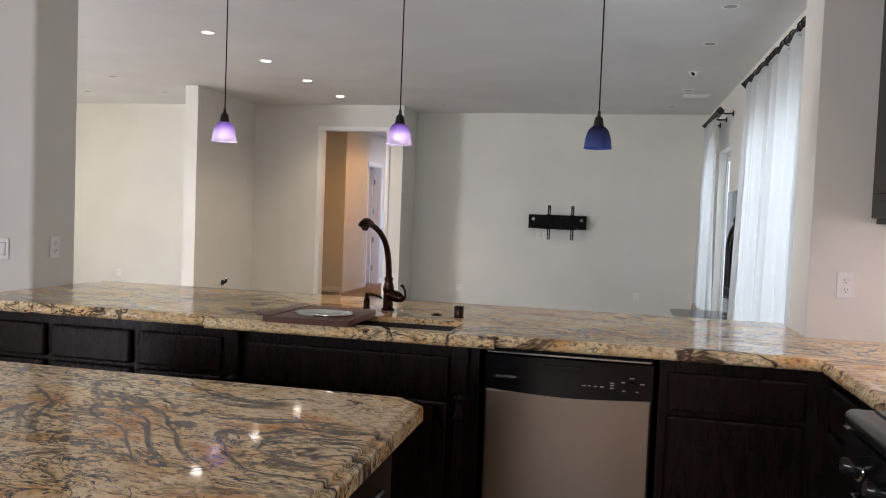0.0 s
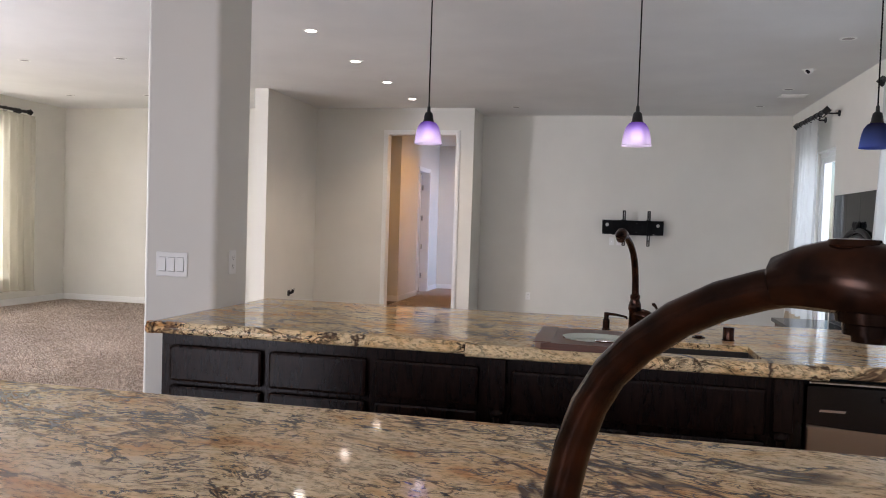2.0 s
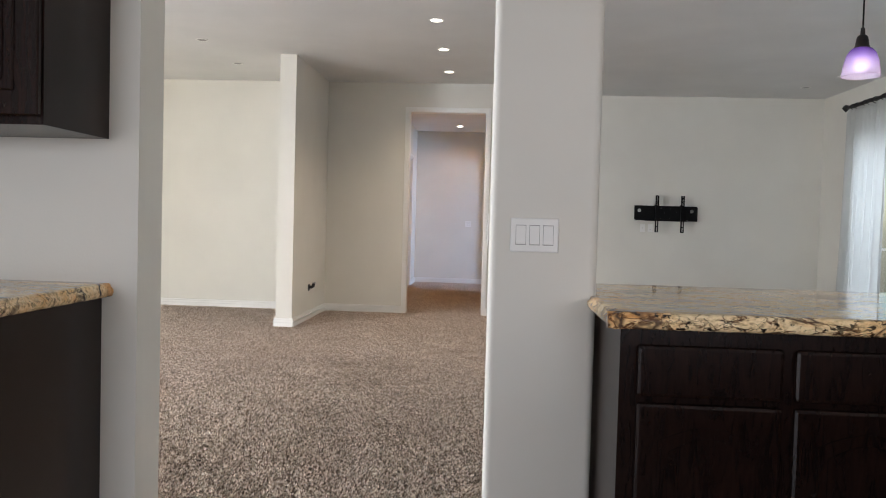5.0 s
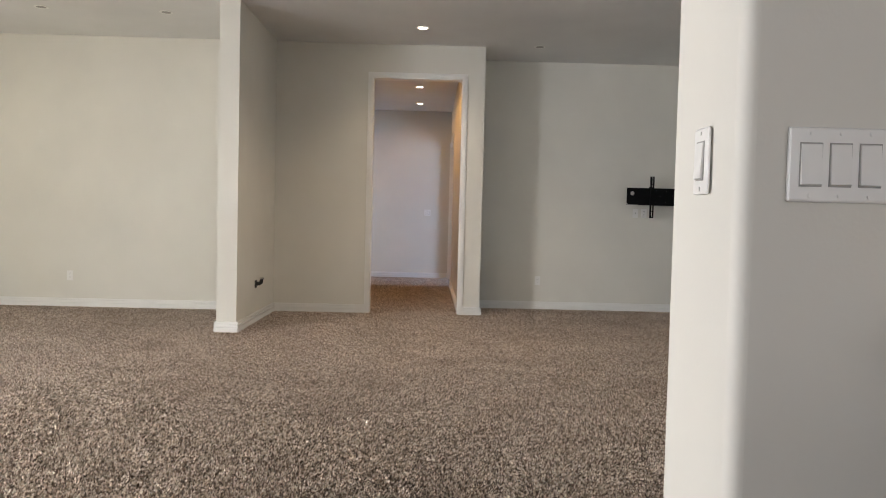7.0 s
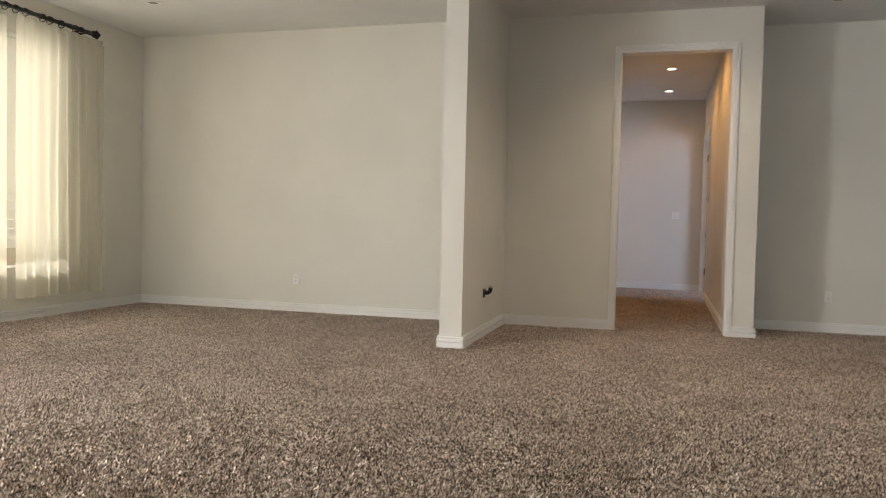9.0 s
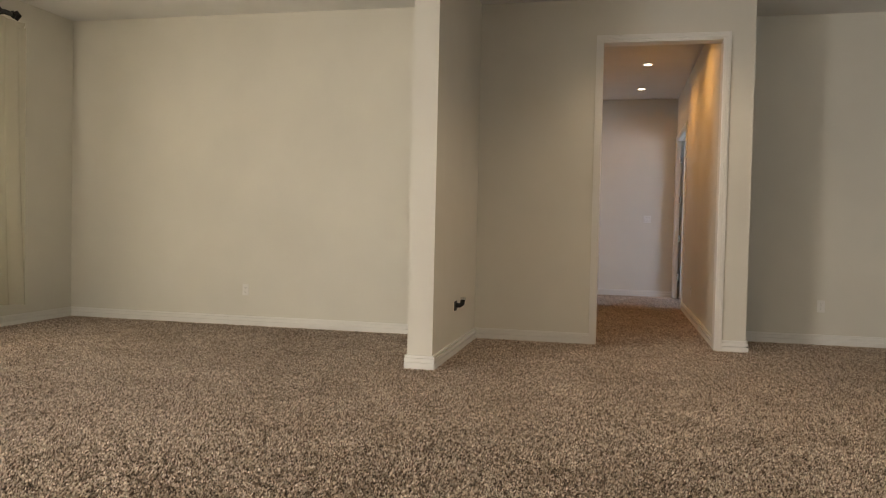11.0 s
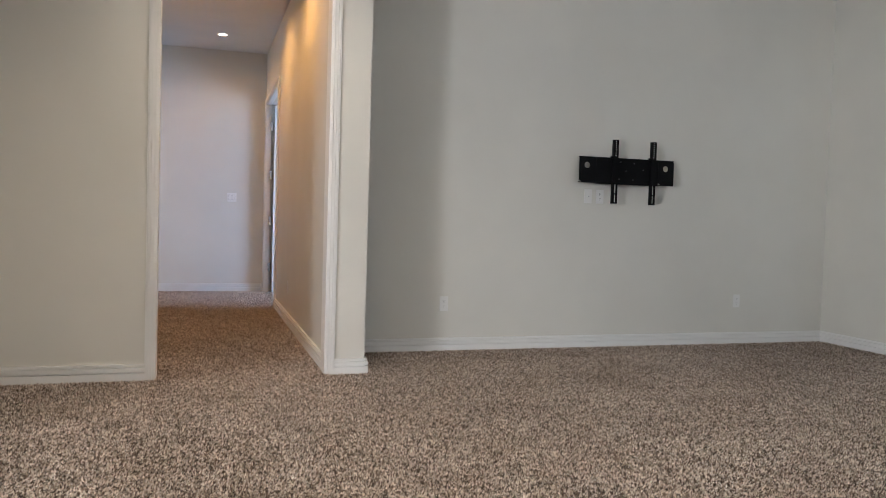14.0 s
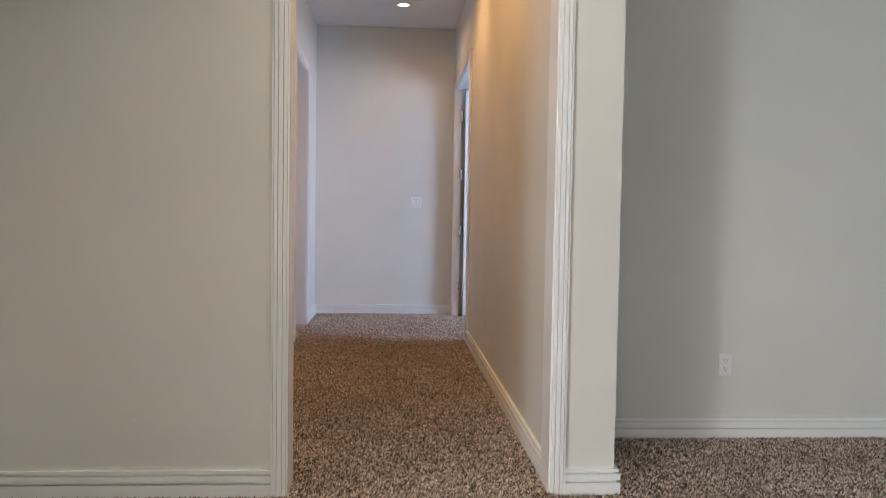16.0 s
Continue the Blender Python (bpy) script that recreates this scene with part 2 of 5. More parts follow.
def tube(bm, pts, radii, seg=14, closed=True):
    """A round bar along points, with a radius at each."""
    pts = [Vector(p) for p in pts]
    rings = []
    up = None
    for i, p in enumerate(pts):
        d = (pts[min(i + 1, len(pts) - 1)] - pts[max(i - 1, 0)]).normalized()
        if up is None:
            up = Vector((0, 0, 1)) if abs(d.z) < 0.9 else Vector((1, 0, 0))
        u = (up - d * up.dot(d)).normalized()
        up = u
        w = d.cross(u)
        r = radii[i] if isinstance(radii, (list, tuple)) else radii
        rings.append([bm.verts.new(p + r * (math.cos(2 * math.pi * k / seg) * u + math.sin(2 * math.pi * k / seg) * w)) for k in range(seg)])
    fs = []
    for a, b in zip(rings, rings[1:]):
        for k in range(seg):
            fs.append(bm.faces.new((a[k], a[(k + 1) % seg], b[(k + 1) % seg], b[k])))
    if closed:
        fs += [bm.faces.new(rings[0][::-1]), bm.faces.new(rings[-1])]
    bmesh.ops.recalc_face_normals(bm, faces=fs)
    return bm


def lathe(bm, profile, x, y, z, seg=24):
    """A turned shape about an upright axis: profile of (radius, height)."""
    rings = [[bm.verts.new((x + r * math.cos(2 * math.pi * k / seg), y + r * math.sin(2 * math.pi * k / seg), z + h)) for k in range(seg)] for r, h in profile]
    for a, b in zip(rings, rings[1:]):
        for k in range(seg):
            bm.faces.new((a[k], a[(k + 1) % seg], b[(k + 1) % seg], b[k]))
    return bm


def part(name, bm, material, parent=None, label="", smooth=False):
    me = bpy.data.meshes.new(name)
    bm.to_mesh(me)
    bm.free()
    me.materials.append(material)
    if smooth:
        me.shade_smooth()
        me.set_sharp_from_angle(angle=radians(40))
        for p in me.polygons:
            if p.area > 0.02:
                p.use_smooth = False
    ob = new(name, me)
    if parent:
        ob.parent = parent
        if parent.type == "EMPTY":
            ob.matrix_parent_inverse = parent.matrix_basis.inverted()
    if label:
        ob["label"] = label
    return ob


def thing(name, at, label, category, group=""):
    ob = new(name)
    ob.empty_display_size = 0.1
    ob.matrix_basis = Matrix.Translation(at)
    return tagged(ob, label, category, group)


def setting(name, bm, material, label, category="", smooth=False):
    return tagged(part(name, bm, material, None, "", smooth), label, category or name.split("_")[0], kind="structure")


def boxes(*rows):
    bm = bmesh.new()
    for r in rows:
        box(bm, *r)
    return bm


# ---- large structure ----
H = 2.74          # ceiling height
WX, EX = -8.91, 0.95   # faces of the far left and right walls
DY, TY = 10.16, 10.83  # faces of the hall-door wall and of the recessed wall with the bracket
OX0, OX1, OH = -4.09, -3.18, 2.405   # hall opening
HY = 14.97        # end of the hall
HL, HR = -4.49, -3.165  # hall sides

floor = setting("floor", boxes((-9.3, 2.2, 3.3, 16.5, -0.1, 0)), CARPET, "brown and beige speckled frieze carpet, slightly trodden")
TILE = painted("kitchen_floor", (0.33, 0.19, 0.10), 0.35, 20, 0.1, 0.12)
setting("floor_kitchen", boxes((-9.3, 2.2, -3.0, 3.3, -0.1, -0.002)), TILE, "plain brown kitchen floor beside the carpet", "floor")
setting("ceiling", boxes((-9.3, 2.2, -3.0, 16.5, H, H + 0.1)), CEIL, "matt white painted ceiling with light texture")

# hall-door wall, with the opening
setting("wall_hall_door", boxes(
    (WX - 0.2, OX0, DY, DY + 0.14, 0, H), (OX0, OX1, DY, DY + 0.14, OH, H), (OX1, HR, DY, DY + 0.14, 0, H),
    (HR, -2.955, DY, TY, 0, H)), WALL, "smooth off-white painted wall with a tall doorway", "wall")
setting("wall_bracket", boxes((HR, EX + 0.2, TY, TY + 0.14, 0, H)), WALL, "off-white painted wall behind the screen bracket", "wall")
# partition stub
setting("wall_partition", boxes((-5.235, -5.07, 8.665, DY, 0, H)), WALL, "short white partition wall ending in the room", "wall")
# hall
setting("wall_hall_right", boxes((HR, HR + 0.14, TY + 0.14, 13.42, 0, H), (HR, HR + 0.14, 13.42, 14.85, 2.15, H), (HR, HR + 0.05, 14.85, HY, 0, H)), WALL, "hall wall washed by warm lamplight", "wall")
setting("wall_hall_left", boxes((HL - 2.06, HL, 12.26, 12.4, 0, H), (HL - 0.14, HL, 12.4, 13.45, 0, H), (HL - 0.14, HL, 13.45, 14.2, 2.17, H), (HL - 0.14, HL, 14.2, HY, 0, H)), WALL, "hall wall with a cased doorway", "wall")
setting("wall_hall_end", boxes((HL - 2.2, HR + 2.6, HY, HY + 0.14, 0, H)), WALL, "plain pale wall closing the hall", "wall")
setting("wall_side_rooms", boxes((HL - 2.2, HL - 2.06, DY + 0.14, HY, 0, H), (HR + 2.46, HR + 2.6, TY + 0.14, HY, 0, H)), WALL, "plain white walls of the side rooms", "wall")
# far left wall with two windows
LW = (6.7, 9.02)
setting("wall_left", boxes((WX - 0.2, WX, 3.2, 3.62, 0, H), (WX - 0.2, WX, 3.62, 4.7, 2.15, H), (WX - 0.2, WX, 4.7, LW[0], 0, H), (WX - 0.2, WX, LW[1], DY, 0, H), (WX - 0.2, WX, *LW, 0, 0.45), (WX - 0.2, WX, *LW, 2.4, H)),
        WALL, "cream-lit painted wall with a wide curtained window", "wall")
# right wall with two tall windows either side of the fireplace
RW = [(4.9, 6.95), (8.86, 9.75)]
setting("wall_right", boxes((EX, EX + 0.2, 3.68, 4.9, 0, H), (EX, EX + 0.2, 6.95, 8.86, 0, H), (EX, EX + 0.2, 9.75, TY, 0, H),
    *[(EX, EX + 0.2, a, b, 0, 0.06) for a, b in RW], *[(EX, EX + 0.2, a, b, 2.16, H) for a, b in RW]), WALL, "off-white painted wall with tall curtained windows and the fireplace", "wall")
# kitchen walls
setting("wall_kitchen_stub", boxes((0.495, 2.1, 3.40, 3.68, 0, H)), WALL, "kitchen wall end beside the bar counter", "wall")
setting("wall_kitchen_right", boxes((1.07, 1.21, -2.9, 3.40, 0, H)), WALL, "plain kitchen wall behind the range", "wall")
setting("wall_kitchen_back", boxes((-8.9, -6.2, -2.9, -2.76, 0, H), (-6.2, -4.2, -2.9, -2.76, 0, 0.3), (-6.2, -4.2, -2.9, -2.76, 2.2, H), (-4.2, -2.2, -2.9, -2.76, 0, H), (-2.2, -0.6, -2.9, -2.76, 0, 0.95), (-2.2, -0.6, -2.9, -2.76, 2.25, H), (-0.6, 1.07, -2.9, -2.76, 0, H)), WALL, "plain kitchen back wall", "wall")
setting("wall_kitchen_left", boxes((-9.11, -8.91, -2.9, 3.2, 0, H)), WALL, "plain wall closing the kitchen side", "wall")
setting("wall_pier", boxes((-8.91, -4.085, 3.21, 3.37, 0, H)), WALL, "white wall end between kitchen and living room", "wall")


def column():
    bm = bmesh.new()
    box(bm, -3.068, -2.748, 3.32, 3.61, 0, H)
    es = [e for e in bm.edges if abs(e.verts[0].co.z - e.verts[1].co.z) > 1]
    bmesh.ops.bevel(bm, geom=es, offset=0.022, segments=6, profile=0.5, affect="EDGES")
    setting("wall_column", bm, WALL, "square white column with bullnose corners beside the bar", "column", True)


column()


def baseboard(bm, x0, y0, x1, y1, nx, ny):
    """A stepped skirting board along a wall; n points into the room."""
    for t, z0, z1 in ((0.020, 0, 0.044), (0.003, 0.044, 0.053), (0.019, 0.053, 0.073), (0.002, 0.073, 0.081), (0.013, 0.081, 0.091)):
        xs = sorted((x0, x1)) if nx == 0 else sorted((x0, x0 + nx * t))
        ys = sorted((y0, y1)) if ny == 0 else sorted((y0, y0 + ny * t))
        box(bm, xs[0], xs[1], ys[0], ys[1], z0, z1)


CW = 0.05
bm = bmesh.new()
for r in ((WX + 0.016, DY, -5.235, DY, 0, -1), (-5.054, DY, OX0 - CW, DY, 0, -1), (OX1 + CW, DY, -2.955, DY, 0, -1),
          (-2.955, DY - 0.016, -2.955, TY - 0.016, 1, 0), (-2.955, TY, EX, TY, 0, -1), (-5.07, 8.665, -5.07, DY, 1, 0), (-5.235, 8.665, -5.235, DY - 0.016, -1, 0),
          (-5.251, 8.665, -5.054, 8.665, 0, -1), (WX, 4.75, WX, DY, 1, 0), (EX, 8.75, EX, TY - 0.016, -1, 0), (EX, 3.68, EX, 7.08, -1, 0),
          (HR, 10.3, HR, 13.42 - 0.065, -1, 0), (HL, 12.26, HL, 13.45 - CW, 1, 0), (HL, 14.2 + CW, HL, HY, 1, 0), (HL - 2.0, 12.26, HL + 0.016, 12.26, 0, -1), (HL, HY, HR, HY, 0, -1),
          (-4.085, 3.21, -4.085, 3.37, 1, 0), (-8.9, 3.37, -4.069, 3.37, 0, 1), (-4.17, 3.21, -4.069, 3.21, 0, -1),
          (-3.068, 3.32, -3.068, 3.61, -1, 0), (-3.084, 3.61, -2.732, 3.61, 0, 1), (-3.084, 3.32, -2.748, 3.32, 0, -1)):
    baseboard(bm, *r)
setting("baseboard", bm, TRIM, "white stepped wooden baseboard")


def casing(name, axis, at, face, a, b, top, w=CW, deep=0.14):
    """Moulded door trim round an opening: on the wall face 'at', drawn towards 'face', and the lining through the wall."""
    bm = bmesh.new()
    for f0, f1, t in ((0.0, 0.2, 0.011), (0.2, 0.26, 0.006), (0.26, 0.54, 0.016), (0.54, 0.6, 0.010), (0.6, 0.82, 0.018), (0.82, 0.88, 0.009), (0.88, 1.0, 0.014)):
        i0, i1 = f0 * w, f1 * w
        lo, hi = sorted((at, at + face * t))
        for u0, u1, z0, z1 in ((a - i1, a - i0, 0, top + i0), (b + i0, b + i1, 0, top + i0), (a - i1, b + i1, top + i0, top + i1)):
            if axis == "x":
                box(bm, u0, u1, lo, hi, z0, z1)
            else:
                box(bm, lo, hi, u0, u1, z0, z1)
    lo, hi = sorted((at, at - face * deep))
    for u0, u1, z0, z1 in ((a, a + 0.006, 0, top), (b - 0.006, b, 0, top), (a + 0.006, b - 0.006, top - 0.006, top)):
        if axis == "x":
            box(bm, u0, u1, lo, hi, z0, z1)
        else:
            box(bm, lo, hi, u0, u1, z0, z1)
    return setting(name, bm, TRIM, "white moulded door trim round the opening", "trim")


casing("trim_hall_door", "x", DY, -1, OX0, OX1, OH)
casing("trim_hall_right", "y", HR, -1, 13.42, 14.85, 2.15, 0.065, 0.05)
casing("trim_hall_left", "y", HL, 1, 13.45, 14.2, 2.17, 0.065)


# ---- kitchen ----
CT = 0.90  # worktop height


def nosing(bm, outline_axis, a, b, edge, face, top, depth=0.03):
    """A rounded, stepped stone edge along one side of a worktop."""
    prof = [(0, 0), (0, -0.040), (0.6, -0.040), (0.85, -0.036), (1.0, -0.027), (0.97, -0.017), (0.72, -0.010), (0.66, -0.003), (0.5, 0)]
    prism(bm, [(edge + face * depth * (u - 1), top + v) for u, v in prof], outline_axis, a, b)


def bar_worktop():
    t = thing("bar_counter", (-1.1, 3.4, 0.85), "cream and gold polished granite bar worktop with dark veins", "counter")
    z0, z1 = CT - 0.02, CT
    f = 2.925  # front of the flat slab behind the nosing
    xs = [-2.745, -1.60, -1.36, -0.745, -0.61, 0.45, 0.495, 1.07]
    ys = [2.12, f - 0.045, f, 2.935, 3.19, 3.40, 3.80]

    def stone(i, j):
        if not (0 <= i < len(xs) - 1 and 0 <= j < len(ys) - 1):
            return False
        x, y = (xs[i] + xs[i + 1]) / 2, (ys[j] + ys[j + 1]) / 2
        if -1.36 < x < -0.745 and 2.935 < y < 3.19:
            return False
        if y < f - 0.045:
            return x > 0.45
        if y < f:
            return -1.60 < x < -0.61 or x > 0.45
        return y < 3.40 or x < 0.495
    bm = bmesh.new()
    grid = {}

    def vert(i, j, z):
        if (i, j, z) not in grid:
            grid[i, j, z] = bm.verts.new((xs[i], ys[j], z))
        return grid[i, j, z]
    for i in range(len(xs) - 1):
        for j in range(len(ys) - 1):
            if not stone(i, j):
                continue
            c = [(i, j), (i + 1, j), (i + 1, j + 1), (i, j + 1)]
            bm.faces.new([vert(p, q, z1) for p, q in c])
            bm.faces.new([vert(p, q, z0) for p, q in c[::-1]])
            for k, (di, dj) in enumerate(((0, -1), (1, 0), (0, 1), (-1, 0))):
                if not stone(i + di, j + dj):
                    (p, q), (r, s) = c[k], c[(k + 1) % 4]
                    bm.faces.new((vert(p, q, z0), vert(r, s, z0), vert(r, s, z1), vert(p, q, z1)))
    part("slab", bm, GRANITE, t)
    bm = bmesh.new()
    nosing(bm, "x", -2.775, -1.60, f - 0.03, -1, CT)
    nosing(bm, "x", -1.63, -0.58, f - 0.075, -1, CT)
    nosing(bm, "x", -0.61, 0.45, f - 0.03, -1, CT)
    nosing(bm, "y", 2.12, f - 0.03, 0.42, -1, CT)
    nosing(bm, "y", f - 0.03, 3.32, -2.775, -1, CT)
    nosing(bm, "x", -2.748, 0.495, 3.83, 1, CT)
    part("edge", bm, GRANITE, t, "rounded stepped granite edge", True)


bar_worktop()


def front(bm, x0, x1, y, z0, z1, frame=0.0, arch=False):
    """A cabinet front facing the kitchen: bevelled slab, with a framed and raised panel where frame is given."""
    box(bm, x0, x1, y - 0.02, y, z0, z1, 0.010, 2)
    if frame:
        a, b, c, d = x0 + frame, x1 - frame, z0 + frame, z1 - frame
        n = 12
        rise = 0.035 if arch else 0.0
        top = [(b - (b - a) * i / n, d - rise + rise * math.sin(math.pi * i / n)) for i in range(n + 1)]
        prism(bm, [(a, c), (b, c)] + top, "y", y - 0.026, y - 0.019)
        k = 0.025
        top = [(b - k - (b - a - 2 * k) * i / n, d - k - rise + rise * math.sin(math.pi * i / n)) for i in range(n + 1)]
        prism(bm, [(a + k, c + k), (b - k, c + k)] + top, "y", y - 0.031, y - 0.025)
    return bm


def base_cabinet(name, x0, x1, y, label, drawers, doors, depth=0.5, zdiv=0.692):
    t = thing(name, ((x0 + x1) / 2, y + depth / 2, 0), label, "cabinet", "bar base cabinets")
    part("body", boxes((x0, x1, y, y + depth, 0.10, CT - 0.041), (x0 + 0.005, x1 - 0.005, y + 0.06, y + depth, 0, 0.10)), ESPRESSO, t)
    for a, b in drawers:
        part("drawer_front", front(bmesh.new(), a, b, y - 0.001, zdiv, 0.820, 0.0), ESPRESSO, t, "dark drawer front with bevelled edge")
    for a, b in doors:
        part("door", front(bmesh.new(), a, b, y - 0.001, 0.13, zdiv - 0.014, 0.055, True), ESPRESSO, t, "arched raised-panel door")
    return t


base_cabinet("base_cabinet", -2.737, -1.565, 2.945, "espresso wooden base cabinet with three drawers under the granite", [(-2.698, -2.348), (-2.323, -1.973), (-1.945, -1.596)], [(-2.698, -2.348), (-2.323, -1.973), (-1.945, -1.596)])
sink_cab = base_cabinet("base_cabinet", -1.56, -0.635, 2.91, "espresso sink cabinet with a false front and turned posts", [(-1.49, -0.735)], [(-1.49, -1.125), (-1.10, -0.735)], 0.535, 0.68)


def turned_post(x, y, parent):
    bm = bmesh.new()
    box(bm, x - 0.028, x + 0.028, y - 0.028, y + 0.028, 0.70, CT - 0.041, 0.003)
    box(bm, x - 0.028, x + 0.028, y - 0.028, y + 0.028, 0.10, 0.20, 0.003)
    lathe(bm, [(0.018, 0.70), (0.026, 0.69), (0.026, 0.68), (0.017, 0.672), (0.015, 0.64), (0.024, 0.625), (0.024, 0.612), (0.017, 0.605), (0.022, 0.5), (0.022, 0.33), (0.016, 0.24), (0.025, 0.225), (0.018, 0.20)], x, y, 0, 16)
    part("post", bm, ESPRESSO, parent, "turned dark wooden post", True)


turned_post(-1.53, 2.895, sink_cab)
turned_post(-0.695, 2.895, sink_cab)
base_cabinet("base_cabinet", -0.045, 0.47, 2.945, "espresso corner cabinet with a drawer and an arched door", [(-0.02, 0.40)], [(-0.02, 0.40)])
c = thing("base_cabinet", (0.76, 2.5, 0), "espresso cabinet run beside the range", "cabinet", "bar base cabinets")
part("body", boxes((0.475, 1.07, 2.12, 3.39, 0.10, CT - 0.041)), ESPRESSO, c)
part("toe_kick", boxes((0.53, 1.07, 2.12, 3.39, 0, 0.10)), ESPRESSO, c)
for a, b in ((2.15, 2.51), (2.54, 2.90)):
    bm = bmesh.new()
    box(bm, 0.455, 0.474, a, b, 0.692, 0.820, 0.008, 2)
    part("drawer_front", bm, ESPRESSO, c, "dark drawer front with bevelled edge")
    bm = bmesh.new()
    box(bm, 0.455, 0.474, a, b, 0.13, 0.678, 0.008, 2)
    box(bm, 0.449, 0.456, a + 0.06, b - 0.06, 0.19, 0.618, 0.003)
    part("door", bm, ESPRESSO, c, "raised-panel door")
# plain rear panel of the bar
setting("wall_bar_back", boxes((-2.705, 0.495, 3.50, 3.58, 0, CT - 0.041)), WALL, "low white wall behind the bar cabinets", "wall")


def dishwasher():
    t = thing("dishwasher", (-0.35, 3.2, 0), "stainless steel dishwasher with a black control panel", "dishwasher")
    x0, x1, y = -0.622, -0.06, 2.955
    part("body", boxes((x0, x1, y + 0.03, 3.48, 0.02, CT - 0.05)), BLACK, t)
    bm = bmesh.new()
    box(bm, x0 + 0.004, x1 - 0.004, y - 0.012, y + 0.03, 0.11, 0.715, 0.008, 2)
    part("door", bm, STEEL, t, "brushed stainless door")
    bm = bmesh.new()
    n = 14
    low = [(x0 + 0.004 + (x1 - x0 - 0.008) * i / n, 0.718 - 0.014 * math.sin(math.pi * i / n)) for i in range(n + 1)]
    prism(bm, low + [(x1 - 0.004, 0.832), (x0 + 0.004, 0.832)], "y", y - 0.022, y + 0.03)
    pan = part("control_panel", bm, GLOSSBLACK, t, "glossy black control panel")
    part("vent_strip", boxes((x0 + 0.01, x1 - 0.01, y - 0.015, y + 0.03, 0.838, 0.843)), CHROME, t)
    bm = bmesh.new()
    box(bm, -0.42, -0.29, y - 0.030, y - 0.021, 0.795, 0.812, 0.004, 2)
    part("handle", bm, GLOSSBLACK, pan, "black latch handle")
    bm = bmesh.new()
    prism(bm, [(-0.585, 0.757), (-0.515, 0.757), (-0.51, 0.764), (-0.582, 0.764)], "y", y - 0.0235, y - 0.022)
    part("badge", bm, CHROME, pan, "small silver badge")
    for x, z, w in ((-0.292, 0.750, 0.014), (-0.272, 0.750, 0.008), (-0.253, 0.750, 0.010), (-0.232, 0.750, 0.012), (-0.2, 0.765, 0.013), (-0.2, 0.757, 0.011), (-0.2, 0.748, 0.012), (-0.165, 0.77, 0.012), (-0.138, 0.785, 0.014), (-0.105, 0.768, 0.014), (-0.16, 0.742, 0.010), (-0.118, 0.742, 0.010)):
        part("legend", boxes((x, x + w, y - 0.0232, y - 0.022, z, z + 0.003)), PRINT, pan)
    bm = bmesh.new()
    tube(bm, [(-0.13, y - 0.022, 0.763), (-0.13, y - 0.036, 0.763)], [0.014, 0.012], 18)
    part("dial", bm, GLOSSBLACK, pan, "round black dial", True)


GLOSSBLACK = mat("gloss_black_plastic", (0.008, 0.008, 0.009), 0.14)
PRINT = mat("grey_print", (0.45, 0.45, 0.44), 0.5)
dishwasher()


def island():
    t = thing("kitchen_island", (-1.6, 1.4, 0), "dark espresso kitchen island with raised-panel sides", "island")
    x0, x1, y0, y1 = -2.53, -0.655, 0.85, 1.90
    part("body", boxes((x0, x1, y0, y1, 0.10, CT - 0.045), (x0 + 0.05, x1 - 0.05, y0 + 0.05, y1 - 0.05, 0, 0.10)), ESPRESSO, t)
    for k in range(3):
        a = x0 + 0.04 + k * 0.61
        bm = bmesh.new()
        box(bm, a, a + 0.57, y1, y1 + 0.018, 0.14, CT - 0.08, 0.006, 2)
        box(bm, a + 0.07, a + 0.50, y1 + 0.017, y1 + 0.024, 0.21, CT - 0.15, 0.004)
        part("side_panel", bm, ESPRESSO, t)
    for xa, xb, s in ((x1, x1 + 0.018, 1), (x0 - 0.018, x0, -1)):
        for k in range(2):
            a = y0 + 0.03 + k * 0.51
            bm = bmesh.new()
            box(bm, xa, xb, a, a + 0.48, 0.14, CT - 0.08, 0.006, 2)
            box(bm, xa + s * 0.007, xb + s * 0.007, a + 0.07, a + 0.41, 0.21, CT - 0.15, 0.004)
            part("end_panel", bm, ESPRESSO, t)
    w = thing("island_worktop", (-1.6, 1.4, CT - 0.04), "cream granite island worktop with gold drifts and black flecks", "counter")

    def slab(inset, z0, z1, bev):
        bm = bmesh.new()
        a, b, c, d, k = -2.60 + inset, -0.59 - inset, 0.78 + inset, 1.965 - inset, 0.035
        prism(bm, [(a + k, c), (b - k, c), (b, c + k), (b, d - k), (b - k, d), (a + k, d), (a, d - k), (a, c + k)], "z", z0, z1)
        es = [e for e in bm.edges if abs(e.verts[0].co.z - e.verts[1].co.z) < 1e-6 and abs(e.verts[0].co.z - z1) < 1e-6]
        bmesh.ops.bevel(bm, geom=es, offset=bev, segments=3, profile=0.5, affect="EDGES")
        return bm
    part("top_slab", slab(0.018, CT - 0.010, CT, 0.004), GRANITE, w, "", True)
    part("lower_slab", slab(0.0, CT - 0.042, CT - 0.010, 0.007), GRANITE, w, "stepped lower granite edge", True)


island()


